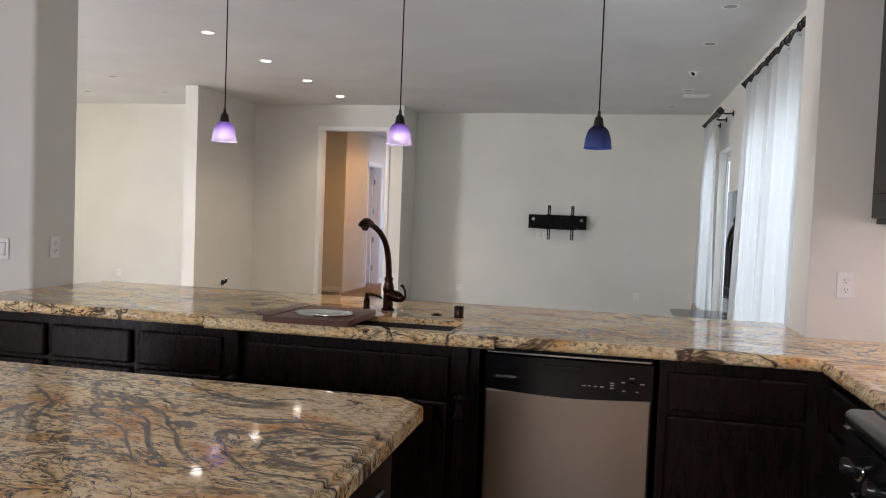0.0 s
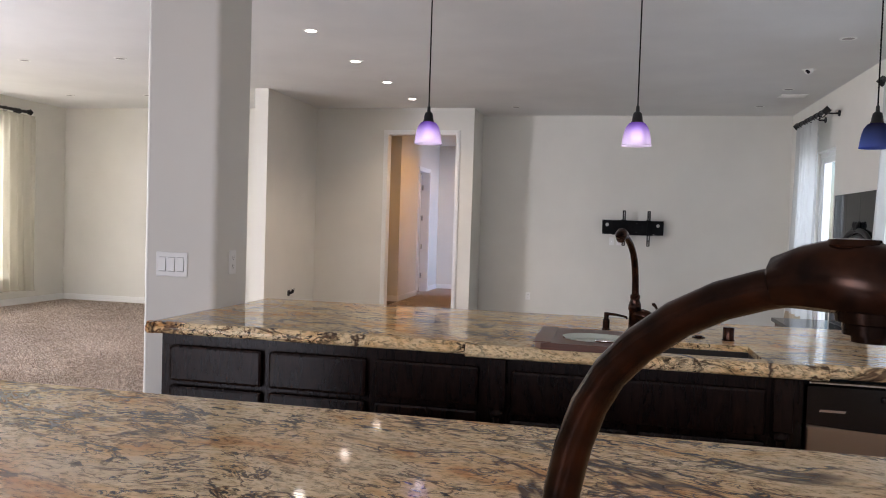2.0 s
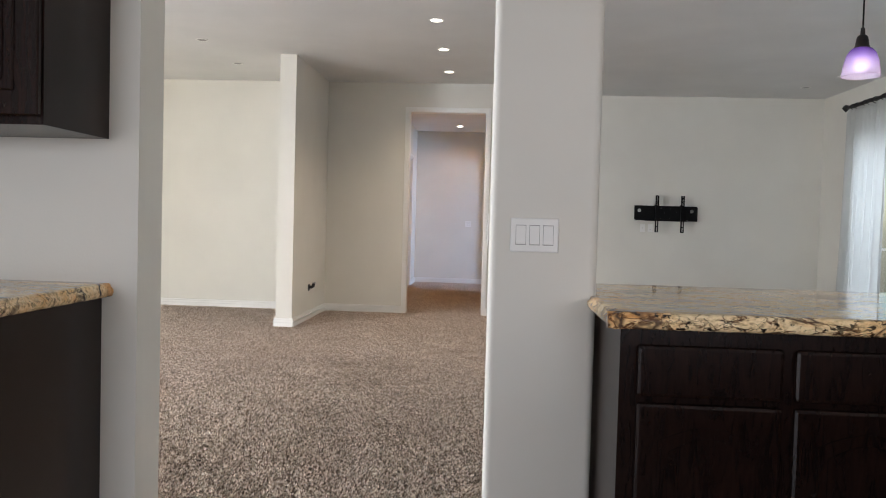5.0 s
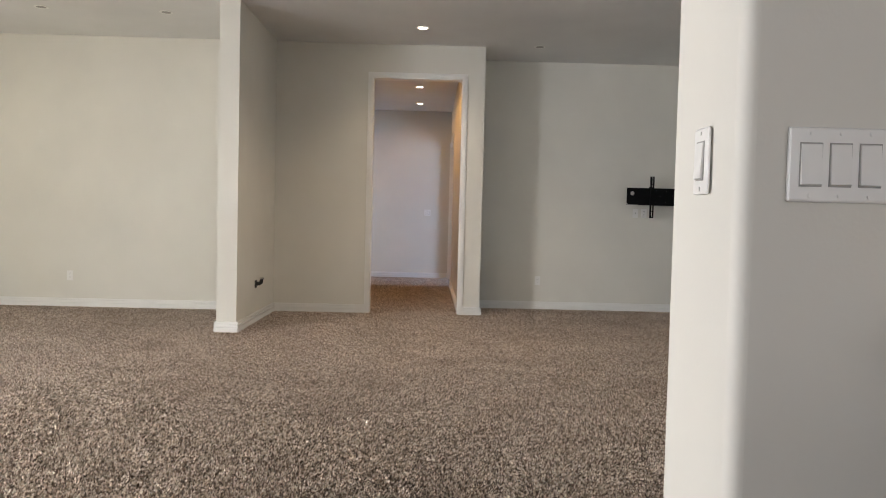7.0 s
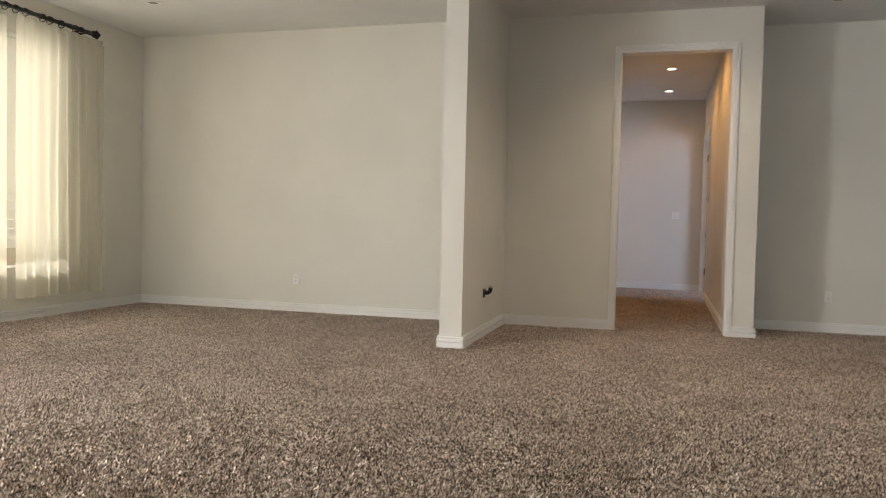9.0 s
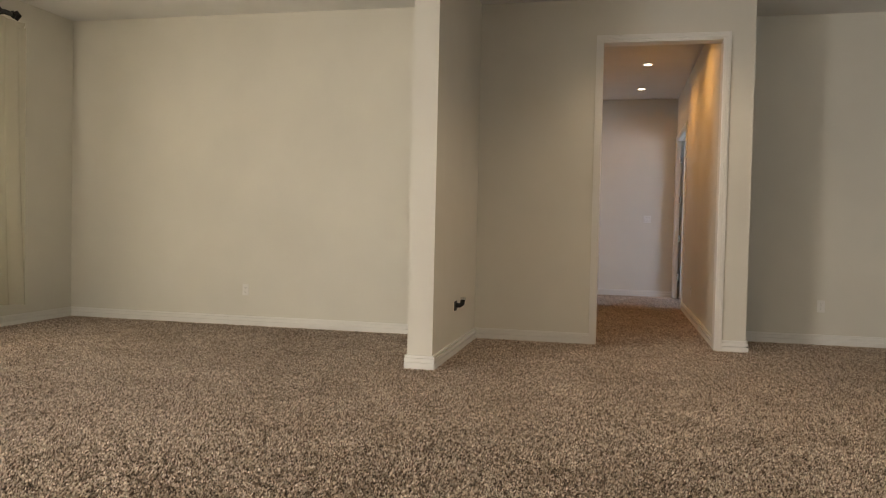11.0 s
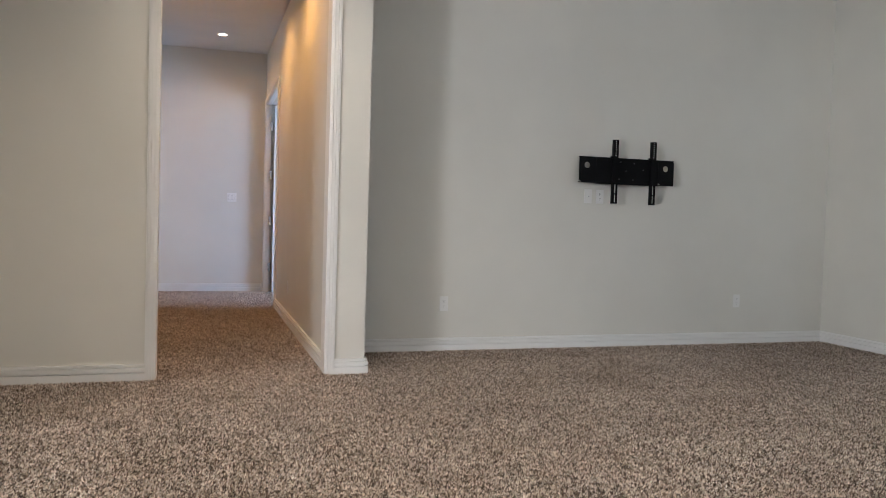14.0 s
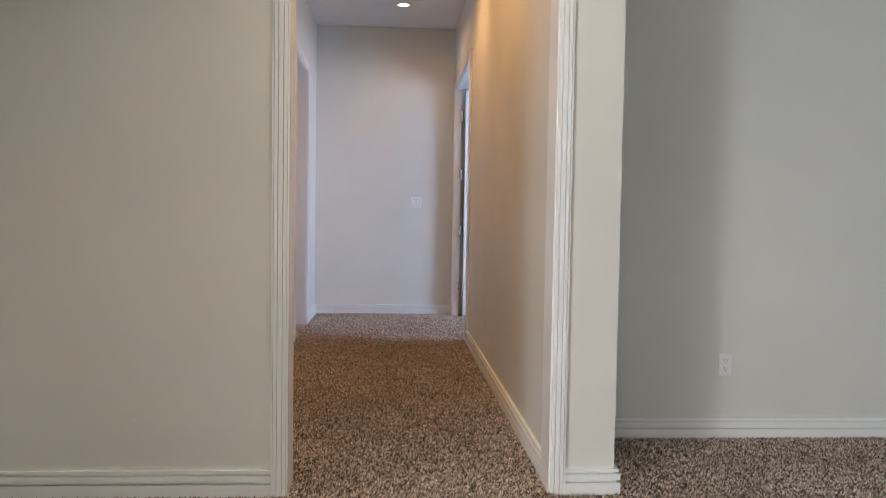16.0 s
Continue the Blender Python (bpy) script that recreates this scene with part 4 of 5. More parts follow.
# ---- switches and outlets ----
def plate(kind, gangs, x, y, z, facing, label, group="wall plates"):
    """A switch or outlet plate. facing: the way it looks, one of '-y', '+x', '-x'."""
    name = {"switch": "light_switch", "outlet": "wall_outlet", "blank": "wall_plate"}[kind]
    turn = {"-y": 0, "+x": 90, "-x": -90}[facing]
    m = pose(x, y, z, 0, 0, turn) @ Matrix.Scale(0.87, 4)
    t = new(name)
    t.empty_display_size = 0.05
    t.matrix_basis = Matrix.Translation((x, y, z))
    tagged(t, label, "switch" if kind == "switch" else "outlet", group)

    def add(pname, bm, material, parent=t):
        bm.transform(m)
        return part(pname, bm, material, parent)
    w = 0.035 + 0.023 * (gangs - 1)
    bm = bmesh.new()
    box(bm, -w, w, -0.006, 0, -0.0575, 0.0575, 0.004, 2)
    add("cover_plate", bm, PLASTIC)
    for g in range(gangs):
        cx = (g - (gangs - 1) / 2) * 0.046
        if kind == "switch":
            # grey slab whose colour gives the shade in the gap round the rocker
            bm = bmesh.new()
            box(bm, cx - 0.0175, cx + 0.0175, -0.0072, -0.0058, -0.034, 0.034)
            add("rocker_gap_shade", bm, SHADOWGAP)
            bm = bmesh.new()
            prism(bm, [(-0.0065, -0.032), (-0.0125, -0.030), (-0.0085, 0.031), (-0.0065, 0.032)], "x", cx - 0.016, cx + 0.016)
            add("rocker", bm, PLASTIC)
            for s in (-0.048, 0.048):
                bm = bmesh.new()
                tube(bm, [(cx, -0.0055, s), (cx, -0.0075, s)], 0.003, 10)
                add("screw", bm, PLASTIC)
        elif kind == "outlet":
            for s in (-0.02, 0.02):
                bm = bmesh.new()
                box(bm, cx - 0.0165, cx + 0.0165, -0.0075, -0.0055, s - 0.014, s + 0.014, 0.001)
                soc = add("socket", bm, PLASTIC)
                bm = bmesh.new()
                box(bm, cx - 0.0075, cx - 0.0055, -0.0082, -0.0074, s - 0.002, s + 0.008)
                box(bm, cx + 0.0055, cx + 0.0075, -0.0082, -0.0074, s - 0.001, s + 0.007)
                tube(bm, [(cx, -0.0074, s - 0.008), (cx, -0.0082, s - 0.008)], 0.0025, 8)
                add("slot", bm, SLOT, soc)
        else:
            bm = bmesh.new()
            tube(bm, [(cx, -0.0055, 0.0), (cx, -0.013, 0.0)], 0.005, 12)
            add("jack", bm, CHROME)
    return t


SHADOWGAP = mat("plate_gap_shade", (0.34, 0.33, 0.31), 0.5)
plate("switch", 3, -2.935, 3.318, 1.073, "-y", "white three-gang rocker switch on the column")
plate("switch", 1, -3.070, 3.45, 1.085, "-x", "white single rocker switch on the column side")
plate("outlet", 1, -2.746, 3.46, 1.084, "+x", "white outlet on the column above the bar")
plate("outlet", 1, 0.62, 3.398, 1.10, "-y", "white outlet under the wall cabinet")
plate("outlet", 1, -7.13, DY - 0.002, 0.32, "-y", "white outlet low on the cream wall")
plate("outlet", 1, -2.27, TY - 0.002, 0.325, "-y", "white outlet low on the bracket wall")
plate("outlet", 1, 0.12, TY - 0.002, 0.335, "-y", "white outlet low near the window corner")
plate("blank", 1, -1.20, TY - 0.002, 1.10, "-y", "white cable jack plate below the screen bracket")
plate("outlet", 1, -1.105, TY - 0.002, 1.10, "-y", "white outlet below the screen bracket")
plate("switch", 2, -3.53, HY - 0.002, 1.08, "-y", "white double switch at the end of the hall")
plate("outlet", 1, HR - 0.002, 12.28, 0.30, "-x", "white outlet low in the hall")


DULL = mat("dull_zinc", (0.30, 0.30, 0.29), 0.5, 0.7)


# ---- screen bracket ----
def screen_bracket():
    t = thing("screen_bracket", (-0.94, TY, 1.29), "black steel wall bracket for a flat screen, empty", "tv mount")
    x0, x1, z0, z1, y = -1.326, -0.555, 1.194, 1.379, 10.735

    def end_plate(a, b, cx, cz, r):
        bm = bmesh.new()
        n = 24
        for yy in (y - 0.004, y):
            ring, out = [], []
            for k in range(n):
                c, s = math.cos(2 * math.pi * k / n), math.sin(2 * math.pi * k / n)
                ring.append(bm.verts.new((cx + r * c, yy, cz + r * s)))
                f = min(((b if c > 0 else a) - cx) / c if abs(c) > 1e-6 else 9, ((z1 if s > 0 else z0) - cz) / s if abs(s) > 1e-6 else 9)
                out.append(bm.verts.new((cx + f * c, yy, cz + f * s)))
            for k in range(n):
                bm.faces.new((ring[k], out[k], out[(k + 1) % n], ring[(k + 1) % n]))
            if yy == y - 0.004:
                r0, o0 = ring, out
        for k in range(n):
            bm.faces.new((r0[k], ring[k], ring[(k + 1) % n], r0[(k + 1) % n]))
            bm.faces.new((o0[k], out[k], out[(k + 1) % n], o0[(k + 1) % n]))
        bmesh.ops.recalc_face_normals(bm, faces=bm.faces[:])
        return bm
    part("end_plate", end_plate(x0, x0 + 0.13, x0 + 0.062, 1.318, 0.022), BLACK, t)
    part("end_plate", end_plate(x1 - 0.13, x1, x1 - 0.070, 1.318, 0.022), BLACK, t)
    bm = bmesh.new()
    box(bm, x0 + 0.13, x1 - 0.13, y - 0.006, y + 0.002, z0 - 0.005, z1, 0.002)
    part("front_plate", bm, BLACK, t)
    bm = boxes((x0, x1, y, y + 0.012, z1 - 0.006, z1), (x0, x1, y, y + 0.012, z0, z0 + 0.006))
    part("flange", bm, BLACK, t)
    part("wall_arm", boxes((-1.14, -1.08, y + 0.002, TY, 1.23, 1.34), (-0.80, -0.74, y + 0.002, TY, 1.23, 1.34)), BLACK, t)
    for ax in (-1.052, -0.742):
        bm = boxes((ax - 0.02, ax - 0.016, y - 0.03, y - 0.006, 1.05, 1.505), (ax + 0.016, ax + 0.02, y - 0.03, y - 0.006, 1.05, 1.505),
                   (ax - 0.016, ax + 0.016, y - 0.03, y - 0.026, 1.19, 1.385), (ax - 0.016, ax - 0.005, y - 0.03, y - 0.026, 1.385, 1.505), (ax + 0.005, ax + 0.016, y - 0.03, y - 0.026, 1.385, 1.505),
                   (ax - 0.016, ax - 0.005, y - 0.03, y - 0.026, 1.05, 1.19), (ax + 0.005, ax + 0.016, y - 0.03, y - 0.026, 1.05, 1.19),
                   *[(ax - 0.005, ax + 0.005, y - 0.03, y - 0.026, 1.40 + 0.014 * k, 1.408 + 0.014 * k) for k in range(8)],
                   (ax - 0.005, ax + 0.005, y - 0.03, y - 0.026, 1.05, 1.062), (ax - 0.005, ax + 0.005, y - 0.03, y - 0.026, 1.115, 1.125))
        arm = part("rail", bm, BLACK, t, "slotted upright rail")
        bm = bmesh.new()
        box(bm, ax - 0.033, ax + 0.022, y - 0.028, y - 0.004, 1.375, 1.39, 0.003)
        part("hook", bm, BLACK, arm)
    for sx, sz in ((-1.0, 1.35), (-0.89, 1.345), (-0.955, 1.288), (-1.01, 1.228), (-0.895, 1.226), (-0.815, 1.30)):
        bm = bmesh.new()
        tube(bm, [(sx, y - 0.006, sz), (sx, y - 0.009, sz)], 0.0032, 10)
        part("bolt", bm, DULL, t, "dull metal bolt head", True)


screen_bracket()


def gas_valve():
    x, y, z = -5.07, 9.355, 0.352
    t = thing("gas_valve", (x, y, z), "dark iron gas pipe stub with a wall flange on the partition", "pipe")
    bm = bmesh.new()
    box(bm, x, x + 0.008, y - 0.035, y + 0.035, z - 0.04, z + 0.03, 0.003)
    part("flange", bm, IRON, t)
    bm = bmesh.new()
    tube(bm, [(x + 0.004, y, z), (x + 0.035, y, z), (x + 0.05, y + 0.004, z + 0.01), (x + 0.055, y + 0.012, z + 0.045)], [0.019, 0.017, 0.018, 0.016], 14)
    part("elbow", bm, IRON, t, "", True)
    bm = bmesh.new()
    tube(bm, [(x + 0.055, y + 0.012, z + 0.04), (x + 0.056, y + 0.014, z + 0.056)], [0.021, 0.021], 8)
    part("cap", bm, CHROME, t, "dull metal cap")


gas_valve()


# ---- fireplace ----
def fireplace():
    t = thing("fireplace", (EX, 7.92, 0), "black polished stone fireplace with an arched iron door", "fireplace")
    y0, y1, top, x = 7.11, 8.73, 1.66, 0.948
    for k in range(4):
        a = y0 + (y1 - y0) * k / 4
        for z0, z1 in ((0.42, 0.83), (0.832, 1.24), (1.242, top)):
            if 0 < k < 3 and z0 < 1.2:
                continue
            bm = bmesh.new()
            box(bm, x - 0.02, x, a + 0.001, a + (y1 - y0) / 4 - 0.001, z0, z1, 0.0015)
            part("stone_tile", bm, BLACKSTONE, t)
    part("stone_tile", boxes((x - 0.02, x, y0 + 0.407, y1 - 0.407, 0.42, 0.58)), BLACKSTONE, t)
    part("firebox", boxes((x - 0.004, x, y0 + 0.407, y1 - 0.407, 0.58, 1.24)), BLACK, t, "dark firebox panel")
    cy, hw, zb, zs = 7.92, 0.475, 0.60, 1.06
    ins = []

    def arch(r, z, n=20, squash=0.55):
        return [(cy + r * math.cos(math.pi * i / n), z + r * squash * math.sin(math.pi * i / n)) for i in range(n + 1)]
    for r0, w, xx in ((hw, 0.05, 0.03), (hw - 0.09, 0.03, 0.022)):
        bm = bmesh.new()
        pts = [(cy + r0, zb)] + arch(r0, zs) + [(cy - r0, zb)]
        tube(bm, [(x - 0.02 - xx / 2, p, q) for p, q in pts], w / 2, 8)
        part("arch_frame", bm, IRON, t, "arched black iron frame", True)
    for s in (-1, 1):
        bm = bmesh.new()
        r1 = hw - 0.13
        pts = [(cy + s * 0.015, zb + 0.04), (cy + s * 0.015, zs + r1 * 0.55)] + [(cy + s * r1 * math.sin(math.pi / 2 * i / 8), zs + r1 * 0.55 * math.cos(math.pi / 2 * i / 8)) for i in range(1, 9)] + [(cy + s * r1, zb + 0.04), (cy + s * 0.015, zb + 0.04)]
        tube(bm, [(x - 0.034, p, q) for p, q in pts], 0.012, 8)
        d = part("iron_door", bm, IRON, t, "black iron door with dark glass", True)
        bm = bmesh.new()
        prism(bm, [(p, q) for p, q in (pts[:-1] if s < 0 else pts[:-1])], "x", x - 0.030, x - 0.026)
        part("pane", bm, BLACKSTONE, d, "dark glass pane")
        bm = bmesh.new()
        tube(bm, [(x - 0.05, cy + s * 0.03, 0.84), (x - 0.065, cy + s * 0.03, 0.87), (x - 0.065, cy + s * 0.03, 0.95), (x - 0.05, cy + s * 0.03, 0.98)], 0.006, 8)
        part("handle", bm, IRON, d, "", True)
    bm = bmesh.new()
    for a in (-0.05, 0.0, 0.05):
        tube(bm, [(x - 0.045, cy + a * 0.3, zs + hw * 0.55 - 0.01), (x - 0.05, cy + a, zs + hw * 0.55 + 0.04), (x - 0.045, cy + a * 1.5, zs + hw * 0.55 + 0.075)], [0.014, 0.018, 0.008], 8)
    part("crest", bm, IRON, t, "scrolled iron crest", True)
    part("grille_rail", boxes((x - 0.06, x - 0.045, cy - hw, cy + hw, 0.70, 0.712), (x - 0.06, x - 0.045, cy - hw, cy + hw, 0.615, 0.627)), IRON, t)
    for k in range(25):
        yy = cy - hw + 0.02 + k * (2 * hw - 0.04) / 24
        part("grille_bar", boxes((x - 0.057, x - 0.048, yy - 0.005, yy + 0.005, 0.627, 0.70)), IRON, t)
    h = thing("hearth", (0.7, 7.95, 0), "raised hearth of brown planks with a black stone top", "hearth")
    hx, hy0, hy1 = 0.45, 7.0, 8.84
    part("base", boxes((hx + 0.02, x, hy0 + 0.02, hy1 - 0.02, 0, 0.376)), HEARTHWOOD, h)
    for k in range(14):
        a = hy0 + 0.02 + k * 0.1285
        bm = bmesh.new()
        box(bm, hx, hx + 0.02, a + 0.001, a + 0.1275, 0.06, 0.376, 0.002)
        part("plank", bm, HEARTHWOOD, h)
    for k in range(4):
        a = hx + k * 0.124
        bm = bmesh.new()
        box(bm, a + 0.001, a + 0.123, hy1 - 0.02, hy1, 0.06, 0.376, 0.002)
        part("plank", bm, HEARTHWOOD, h)
    bm = bmesh.new()
    box(bm, hx - 0.02, x, hy0 - 0.02, hy1 + 0.02, 0, 0.058, 0.004)
    part("plinth", bm, HEARTHWOOD, h)
    bm = bmesh.new()
    box(bm, hx - 0.03, x, hy0 - 0.03, hy1 + 0.03, 0.378, 0.415, 0.006, 2)
    part("stone_top", bm, BLACKSTONE, h, "black polished stone top")


fireplace()


# ---- windows ----
def tall_window(name, y0, y1, z0, z1, leaves):
    t = setting(name, boxes((1.03, 1.10, y0, y0 + 0.05, z0, z1), (1.03, 1.10, y1 - 0.05, y1, z0, z1), (1.03, 1.10, y0 + 0.05, y1 - 0.05, z1 - 0.05, z1), (1.03, 1.10, y0 + 0.05, y1 - 0.05, z0, z0 + 0.05)), TRIM, "white framed tall window with bright daylight", "window")
    for k in range(leaves):
        a = y0 + 0.05 + (y1 - y0 - 0.1) * k / leaves
        b = y0 + 0.05 + (y1 - y0 - 0.1) * (k + 1) / leaves
        part("sash", boxes((1.045, 1.085, a, a + 0.06, z0 + 0.05, z1 - 0.05), (1.045, 1.085, b - 0.06, b, z0 + 0.05, z1 - 0.05), (1.045, 1.085, a + 0.06, b - 0.06, z0 + 0.05, z0 + 0.17), (1.045, 1.085, a + 0.06, b - 0.06, z1 - 0.11, z1 - 0.05),
                            (1.045, 1.085, a + 0.06, b - 0.06, 0.93, 0.955)), TRIM, t)
        p = part("pane", boxes((1.063, 1.067, a + 0.06, b - 0.06, z0 + 0.17, z1 - 0.11)), GLASS, t)
        p.visible_shadow = False
    return t


tall_window("window_1", 8.86, 9.75, 0.06, 2.16, 1)
tall_window("window_2", 4.9, 6.95, 0.06, 2.16, 2)
w3 = setting("window_3", boxes((WX - 0.14, WX - 0.07, 6.7, 6.75, 0.45, 2.4), (WX - 0.14, WX - 0.07, 8.97, 9.02, 0.45, 2.4), (WX - 0.14, WX - 0.07, 6.75, 8.97, 2.35, 2.4), (WX - 0.14, WX - 0.07, 6.75, 8.97, 0.42, 0.455), (WX - 0.14, WX - 0.07, 7.83, 7.89, 0.455, 2.35)), TRIM, "white window with lowered slatted blind", "window")
for a, b in ((6.75, 7.83), (7.89, 8.97)):
    p = part("pane", boxes((WX - 0.115, WX - 0.111, a, b, 0.455, 2.35)), GLASS, w3)
    p.visible_shadow = False
blind = thing("window_blind", (WX - 0.05, 7.86, 2.38), "white slatted window blind lowered almost to the sill", "blind")
for k in range(22):
    z = 0.61 + k * 0.0795
    bm = bmesh.new()
    prism(bm, [(WX - 0.066, z), (WX - 0.048, z + 0.078), (WX - 0.045, z + 0.078), (WX - 0.063, z)], "y", 6.74, 8.98)
    part("slat", bm, TRIM, blind)
part("head_rail", boxes((WX - 0.075, WX - 0.03, 6.73, 8.99, 2.36, 2.4)), TRIM, blind)
# next two: windows added in the unseen back wall to carry fill lamps
setting("window_6", boxes((-2.2, -2.15, -2.80, -2.76, 0.95, 2.25), (-0.65, -0.6, -2.80, -2.76, 0.95, 2.25), (-2.15, -0.65, -2.80, -2.76, 0.95, 1.0), (-2.15, -0.65, -2.80, -2.76, 2.2, 2.25)), TRIM, "unseen plain white kitchen window added for fill light", "window")
w4 = setting("window_4", boxes((-6.2, -6.15, -2.80, -2.76, 0.3, 2.2), (-4.25, -4.2, -2.80, -2.76, 0.3, 2.2), (-6.15, -4.25, -2.80, -2.76, 0.3, 0.35), (-6.15, -4.25, -2.80, -2.76, 2.15, 2.2)), TRIM, "unseen plain white kitchen window added for fill light", "window")


w5 = setting("window_5", boxes((WX - 0.12, WX - 0.06, 3.62, 3.67, 0, 2.15), (WX - 0.12, WX - 0.06, 4.65, 4.7, 0, 2.15), (WX - 0.12, WX - 0.06, 3.67, 4.65, 2.1, 2.15), (WX - 0.12, WX - 0.06, 3.67, 4.65, 0, 0.08)), TRIM, "plain white glazed door frame", "window")


# ---- curtains ----
def curtain_sheet(x, y0, y1, z0, z1, folds, amp, flare=0.0, seed=1, side=1):
    """A hanging cloth along y: gathered folds at the top that wander and open towards the hem."""
    rnd = random.Random(seed)
    ph = [rnd.uniform(0, 6.28) for _ in range(6)]
    ny, nz = folds * 10, 18
    grid = []
    bm = bmesh.new()
    for j in range(nz + 1):
        v = j / nz
        z = z1 + (z0 - z1) * v
        row = []
        for i in range(ny + 1):
            u = i / ny
            w = u + 0.012 * math.sin(7 * u + ph[0]) * v
            a = amp * (0.55 + 0.65 * v)
            d = a * math.sin(2 * math.pi * folds * w + 0.7 * math.sin(5 * u + ph[1] + 1.2 * v)) + 0.4 * a * math.sin(2 * math.pi * folds * 0.43 * u + ph[2] + 1.5 * v)
            yy = y0 + (y1 - y0) * w + flare * v * v * (1 if side > 0 else -1) * (u if side > 0 else 1 - u)
            row.append(bm.verts.new((x + d, yy, z + 0.008 * math.sin(9 * u + ph[3]) * v)))
        grid.append(row)
    for a, b in zip(grid, grid[1:]):
        for i in range(ny):
            bm.faces.new((a[i], a[i + 1], b[i + 1], b[i]))
    return bm


def curtain(x, y0, y1, z0, z1, folds, amp, material, label, flare=0.0, seed=1, side=1, band=0.0):
    t = thing("curtain", (x, (y0 + y1) / 2, z1), label, "curtain", "window curtains")
    part("cloth", curtain_sheet(x, y0, y1, z0 + band, z1, folds, amp, flare, seed, side), material, t, "", True)
    if band:
        y1b = y1 + (flare if side > 0 else 0)
        part("hem_band", curtain_sheet(x - 0.012, y0, y1b, z0, z0 + band + 0.01, folds - 2, amp * 1.9, 0.0, seed, side), KHAKI, t, "khaki linen hem band", True)
    heading = curtain_sheet(x, y0, y1, z1 - 0.01, z1 + 0.04, folds, amp * 0.55, 0.0, seed, side)
    part("heading", heading, material, t, "", True)
    return t


def curtain_rod(x, y0, y1, z, wall, label, rings):
    t = thing("curtain_rod", (x, (y0 + y1) / 2, z), label, "curtain rod", "iron curtain rods")
    bm = bmesh.new()
    n = max(8, int((y1 - y0) / 0.03))
    tube(bm, [(x, y0 + (y1 - y0) * i / n, z) for i in range(n + 1)], [0.019 + 0.003 * math.sin(i * 1.7) for i in range(n + 1)], 8)
    part("pole", bm, IRON, t, "hammered black iron pole", True)
    for e, s in ((y0, -1), (y1, 1)):
        bm = bmesh.new()
        tube(bm, [(x, e, z), (x, e + s * 0.02, z), (x, e + s * 0.03, z), (x, e + s * 0.06, z), (x, e + s * 0.075, z)], [0.026, 0.035, 0.026, 0.046, 0.034], 4)
        part("finial", bm, IRON, t, "square black finial")
    for e in (y0 + 0.06, (y0 + y1) / 2, y1 - 0.06):
        bm = bmesh.new()
        tube(bm, [(x, e, z - 0.005), ((x + wall) / 2, e, z - 0.012), (wall, e, z - 0.01)], 0.009, 8)
        tube(bm, [(wall + (0.012 if x > wall else -0.012), e, z - 0.01), (wall, e, z - 0.01)], 0.03, 12)
        part("bracket", bm, IRON, t, "", True)
    for k in range(rings):
        e = y0 + 0.05 + (y1 - y0 - 0.1) * (k + 0.5 + 0.25 * math.sin(k * 2.3)) / rings
        bm = bmesh.new()
        tube(bm, [(x + 0.032 * math.cos(a * math.pi / 8), e + 0.004 * math.sin(a), z - 0.010 + 0.032 * math.sin(a * math.pi / 8)) for a in range(17)], 0.0045, 6, False)
        part("ring", bm, IRON, t, "", True)
    return t


curtain_rod(0.80, 8.72, 9.84, 2.485, EX, "hammered black iron curtain rod over the far window", 8)
curtain(0.80, 8.99, 9.86, 0.015, 2.42, 9, 0.042, SHEER, "white sheer curtain with a khaki hem band", 0.05, 3, 1, 0.38)
curtain_rod(0.80, 4.75, 7.02, 2.475, EX, "hammered black iron curtain rod over the wide window", 14)
curtain(0.80, 6.02, 7.0, 0.02, 2.41, 8, 0.052, SHEER, "white sheer curtain hanging beside the fireplace", 0.28, 5, 1)
curtain(0.80, 4.72, 5.86, 0.02, 2.41, 8, 0.055, SHEER, "white sheer curtain drawn loosely by the kitchen", 0.0, 8, -1)
curtain_rod(-8.78, 6.4, 9.27, 2.56, WX, "black iron curtain rod on the cream wall", 22)
curtain(-8.78, 8.42, 9.41, 0.20, 2.48, 8, 0.035, CREAM_SHEER, "cream sheer curtain glowing with daylight", 0.06, 11, 1)
curtain(-8.78, 6.45, 8.32, 0.20, 2.48, 9, 0.03, CREAM_SHEER, "cream sheer curtain glowing with daylight", 0.0, 14, -1)


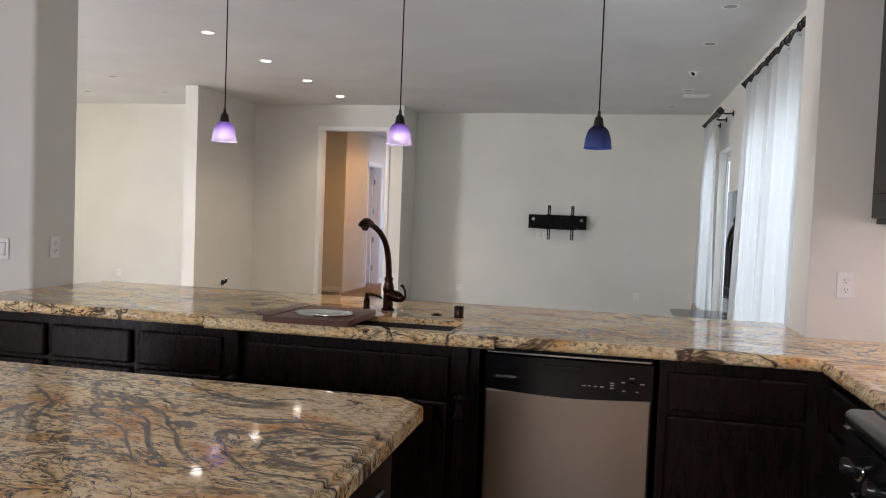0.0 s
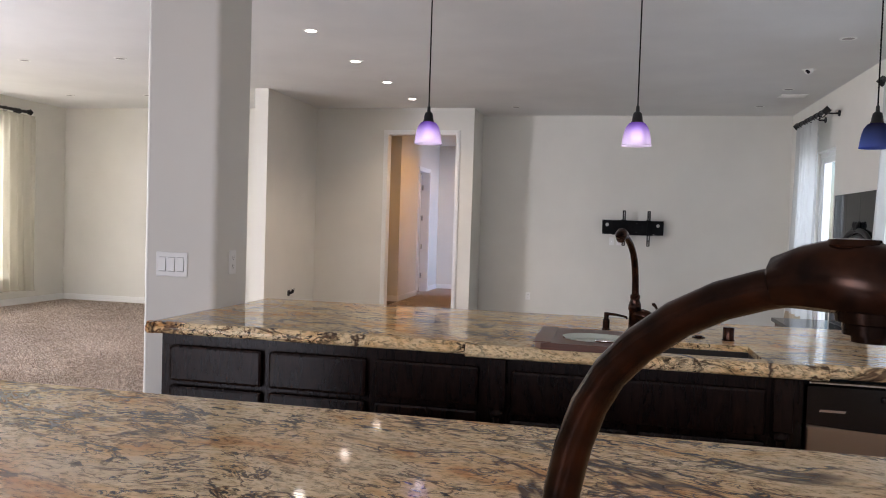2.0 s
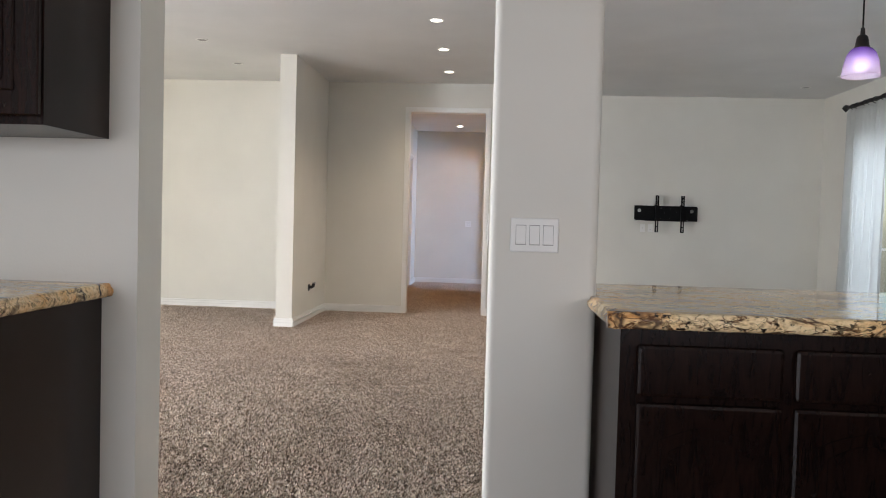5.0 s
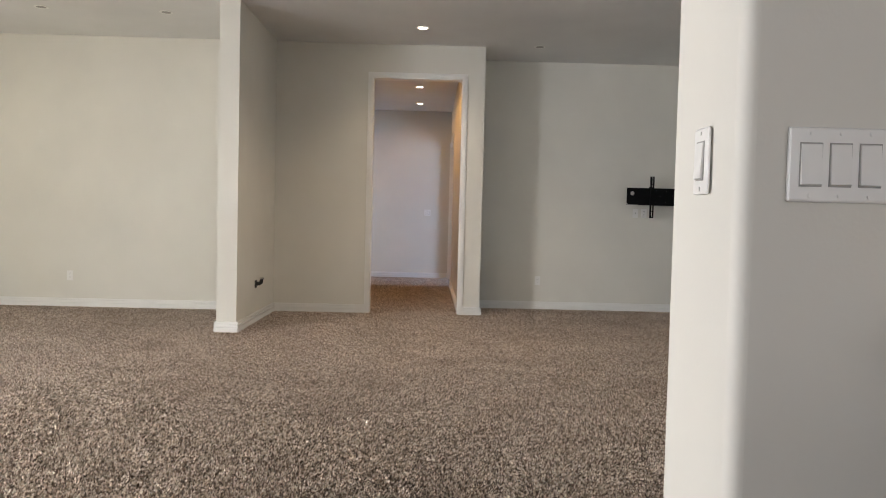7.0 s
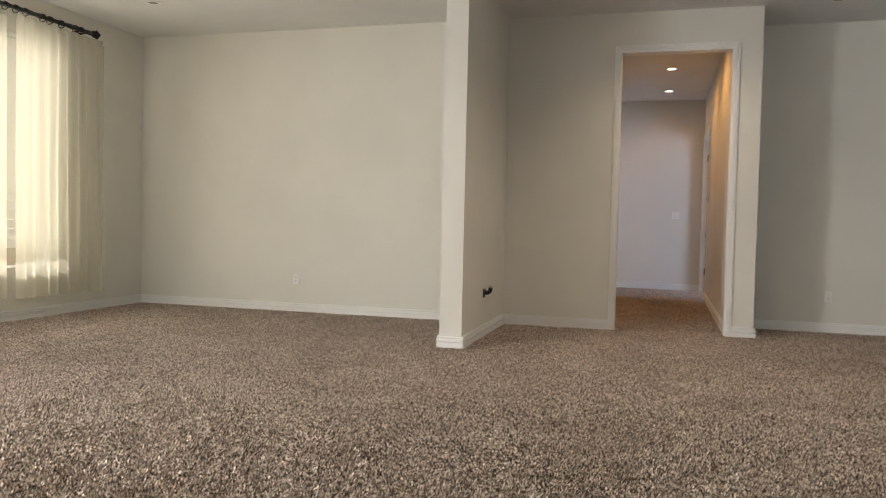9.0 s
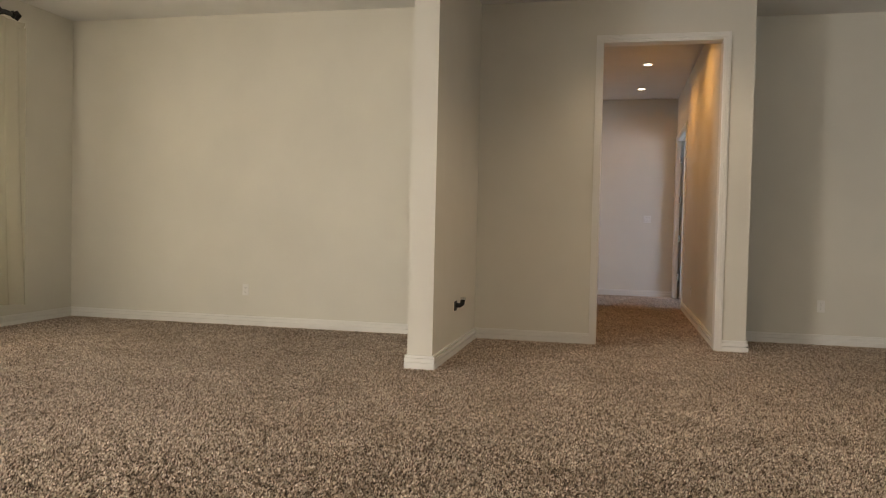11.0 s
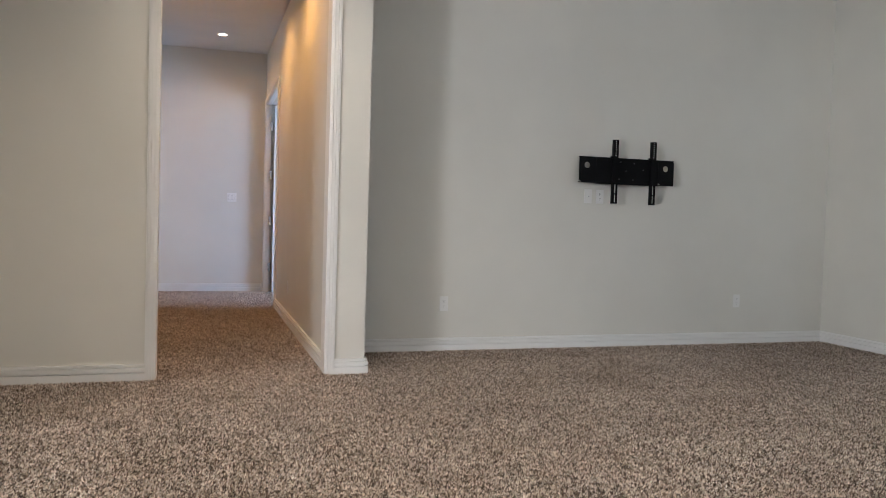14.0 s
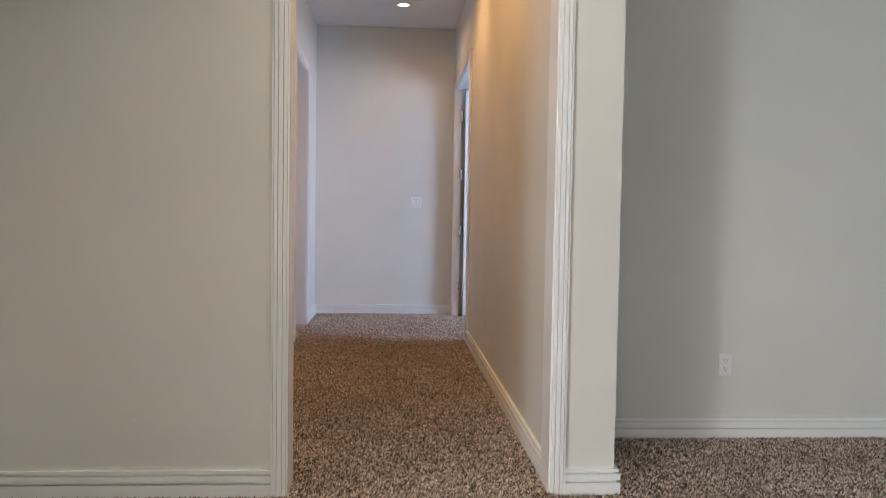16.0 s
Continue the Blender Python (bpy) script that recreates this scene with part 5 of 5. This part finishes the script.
# ---- hall doors ----
def door_leaf(name, hinge_x, hinge_y, turn, width, label):
    """An open panelled door; it swings about an upright at the hinge. turn: the way the leaf points, in degrees."""
    m = pose(hinge_x, hinge_y, 0, 0, 0, turn)
    t = setting(name, boxes((0.03, width, -0.018, 0.018, 0.012, 2.13)), TRIM, label, "door")
    t.data.transform(m)
    for z0, z1 in ((0.18, 0.85), (1.0, 1.98)):
        for s in (-1, 1):
            for a, b in ((0.1, width / 2 - 0.04), (width / 2 + 0.04, width - 0.1)):
                bm = bmesh.new()
                ys = sorted((s * 0.018, s * 0.023))
                box(bm, a, b, ys[0], ys[1], z0, z1, 0.004)
                bm.transform(m)
                part("panel", bm, TRIM, t)
    for z in (0.25, 0.78, 1.3, 1.85):
        bm = bmesh.new()
        tube(bm, [(-0.012, 0.0, z), (-0.012, 0.0, z + 0.09)], 0.008, 8)
        box(bm, -0.01, 0.004, -0.016, 0.016, z, z + 0.09)
        bm.transform(m)
        part("hinge", bm, CHROME, t, "bright steel hinge")
    bm = bmesh.new()
    for s in (-1, 1):
        tube(bm, [(width - 0.07, s * 0.018, 0.95), (width - 0.07, s * 0.05, 0.95), (width - 0.07, s * 0.075, 0.95)], [0.012, 0.014, 0.027], 14)
    bm.transform(m)
    part("knob", bm, CHROME, t, "", True)
    return t


door_leaf("door_1", HR + 0.056, 14.805, 1, 0.8, "white panelled door standing open into the side room")
door_leaf("door_2", HL - 0.115, 14.165, 181, 0.70, "white panelled door standing open on the hall's other side")


# ---- carpet pile ----
def pile():
    """Every tuft a small leaning folded tip; one sheet of them over the rooms and the hall."""
    rng = np.random.default_rng(7)
    step = 0.0081
    spots = []
    for x0, x1, y0, y1 in ((-8.9, 0.94, 3.32, 10.15), (-2.94, 0.94, 10.15, 10.82), (-4.46, -3.16, 10.15, 14.95), (-3.16, -2.8, 13.43, 14.78), (-4.8, -4.46, 13.47, 14.17)):
        gx, gy = np.meshgrid(np.arange(x0, x1, step), np.arange(y0, y1, step))
        spots.append(np.stack([gx.ravel(), gy.ravel()], 1))
    p = np.concatenate(spots)
    p += rng.uniform(-0.5, 0.5, p.shape) * step
    p = p[~((p[:, 0] > -3.08) & (p[:, 0] < 0.6) & (p[:, 1] < 3.62))]
    p = p[~((p[:, 0] < -4.1) & (p[:, 1] < 3.39))]
    n = len(p)
    ang = rng.uniform(0, 2 * np.pi, n)
    rad = rng.uniform(0.0037, 0.0059, n)
    hgt = rng.uniform(0.005, 0.013, n)
    drift = 0.6 * np.sin(1.7 * p[:, 0] + 0.9 * p[:, 1]) + 0.5 * np.sin(2.9 * p[:, 1] - 1.1 * p[:, 0])
    lean_a = rng.normal(0, 1.1, n) + drift
    lean = rng.uniform(0.0, 0.0075, n)
    co = np.zeros((n, 4, 3), np.float32)
    for k in range(3):
        a = ang + k * 2 * np.pi / 3
        co[:, k, 0] = p[:, 0] + rad * np.cos(a)
        co[:, k, 1] = p[:, 1] + rad * np.sin(a)
        co[:, k, 2] = 0.001
    co[:, 3, 0] = p[:, 0] + lean * np.cos(lean_a)
    co[:, 3, 1] = p[:, 1] + lean * np.sin(lean_a)
    co[:, 3, 2] = hgt
    base = (np.arange(n) * 4)[:, None, None]
    tri = (np.array([[0, 1, 3], [1, 2, 3]])[None] + base).reshape(-1)
    me = bpy.data.meshes.new("carpet_pile")
    me.vertices.add(4 * n)
    me.vertices.foreach_set("co", co.ravel())
    me.loops.add(6 * n)
    me.loops.foreach_set("vertex_index", tri.astype(np.int32))
    me.polygons.add(2 * n)
    me.polygons.foreach_set("loop_start", np.arange(0, 6 * n, 3, dtype=np.int32))
    me.update(calc_edges=True)
    me.materials.append(PILE)
    ob = new("carpet_pile", me)
    ob.parent = floor
    tagged(ob, "brown and cream frieze carpet tufts", kind="stuff")


pile()
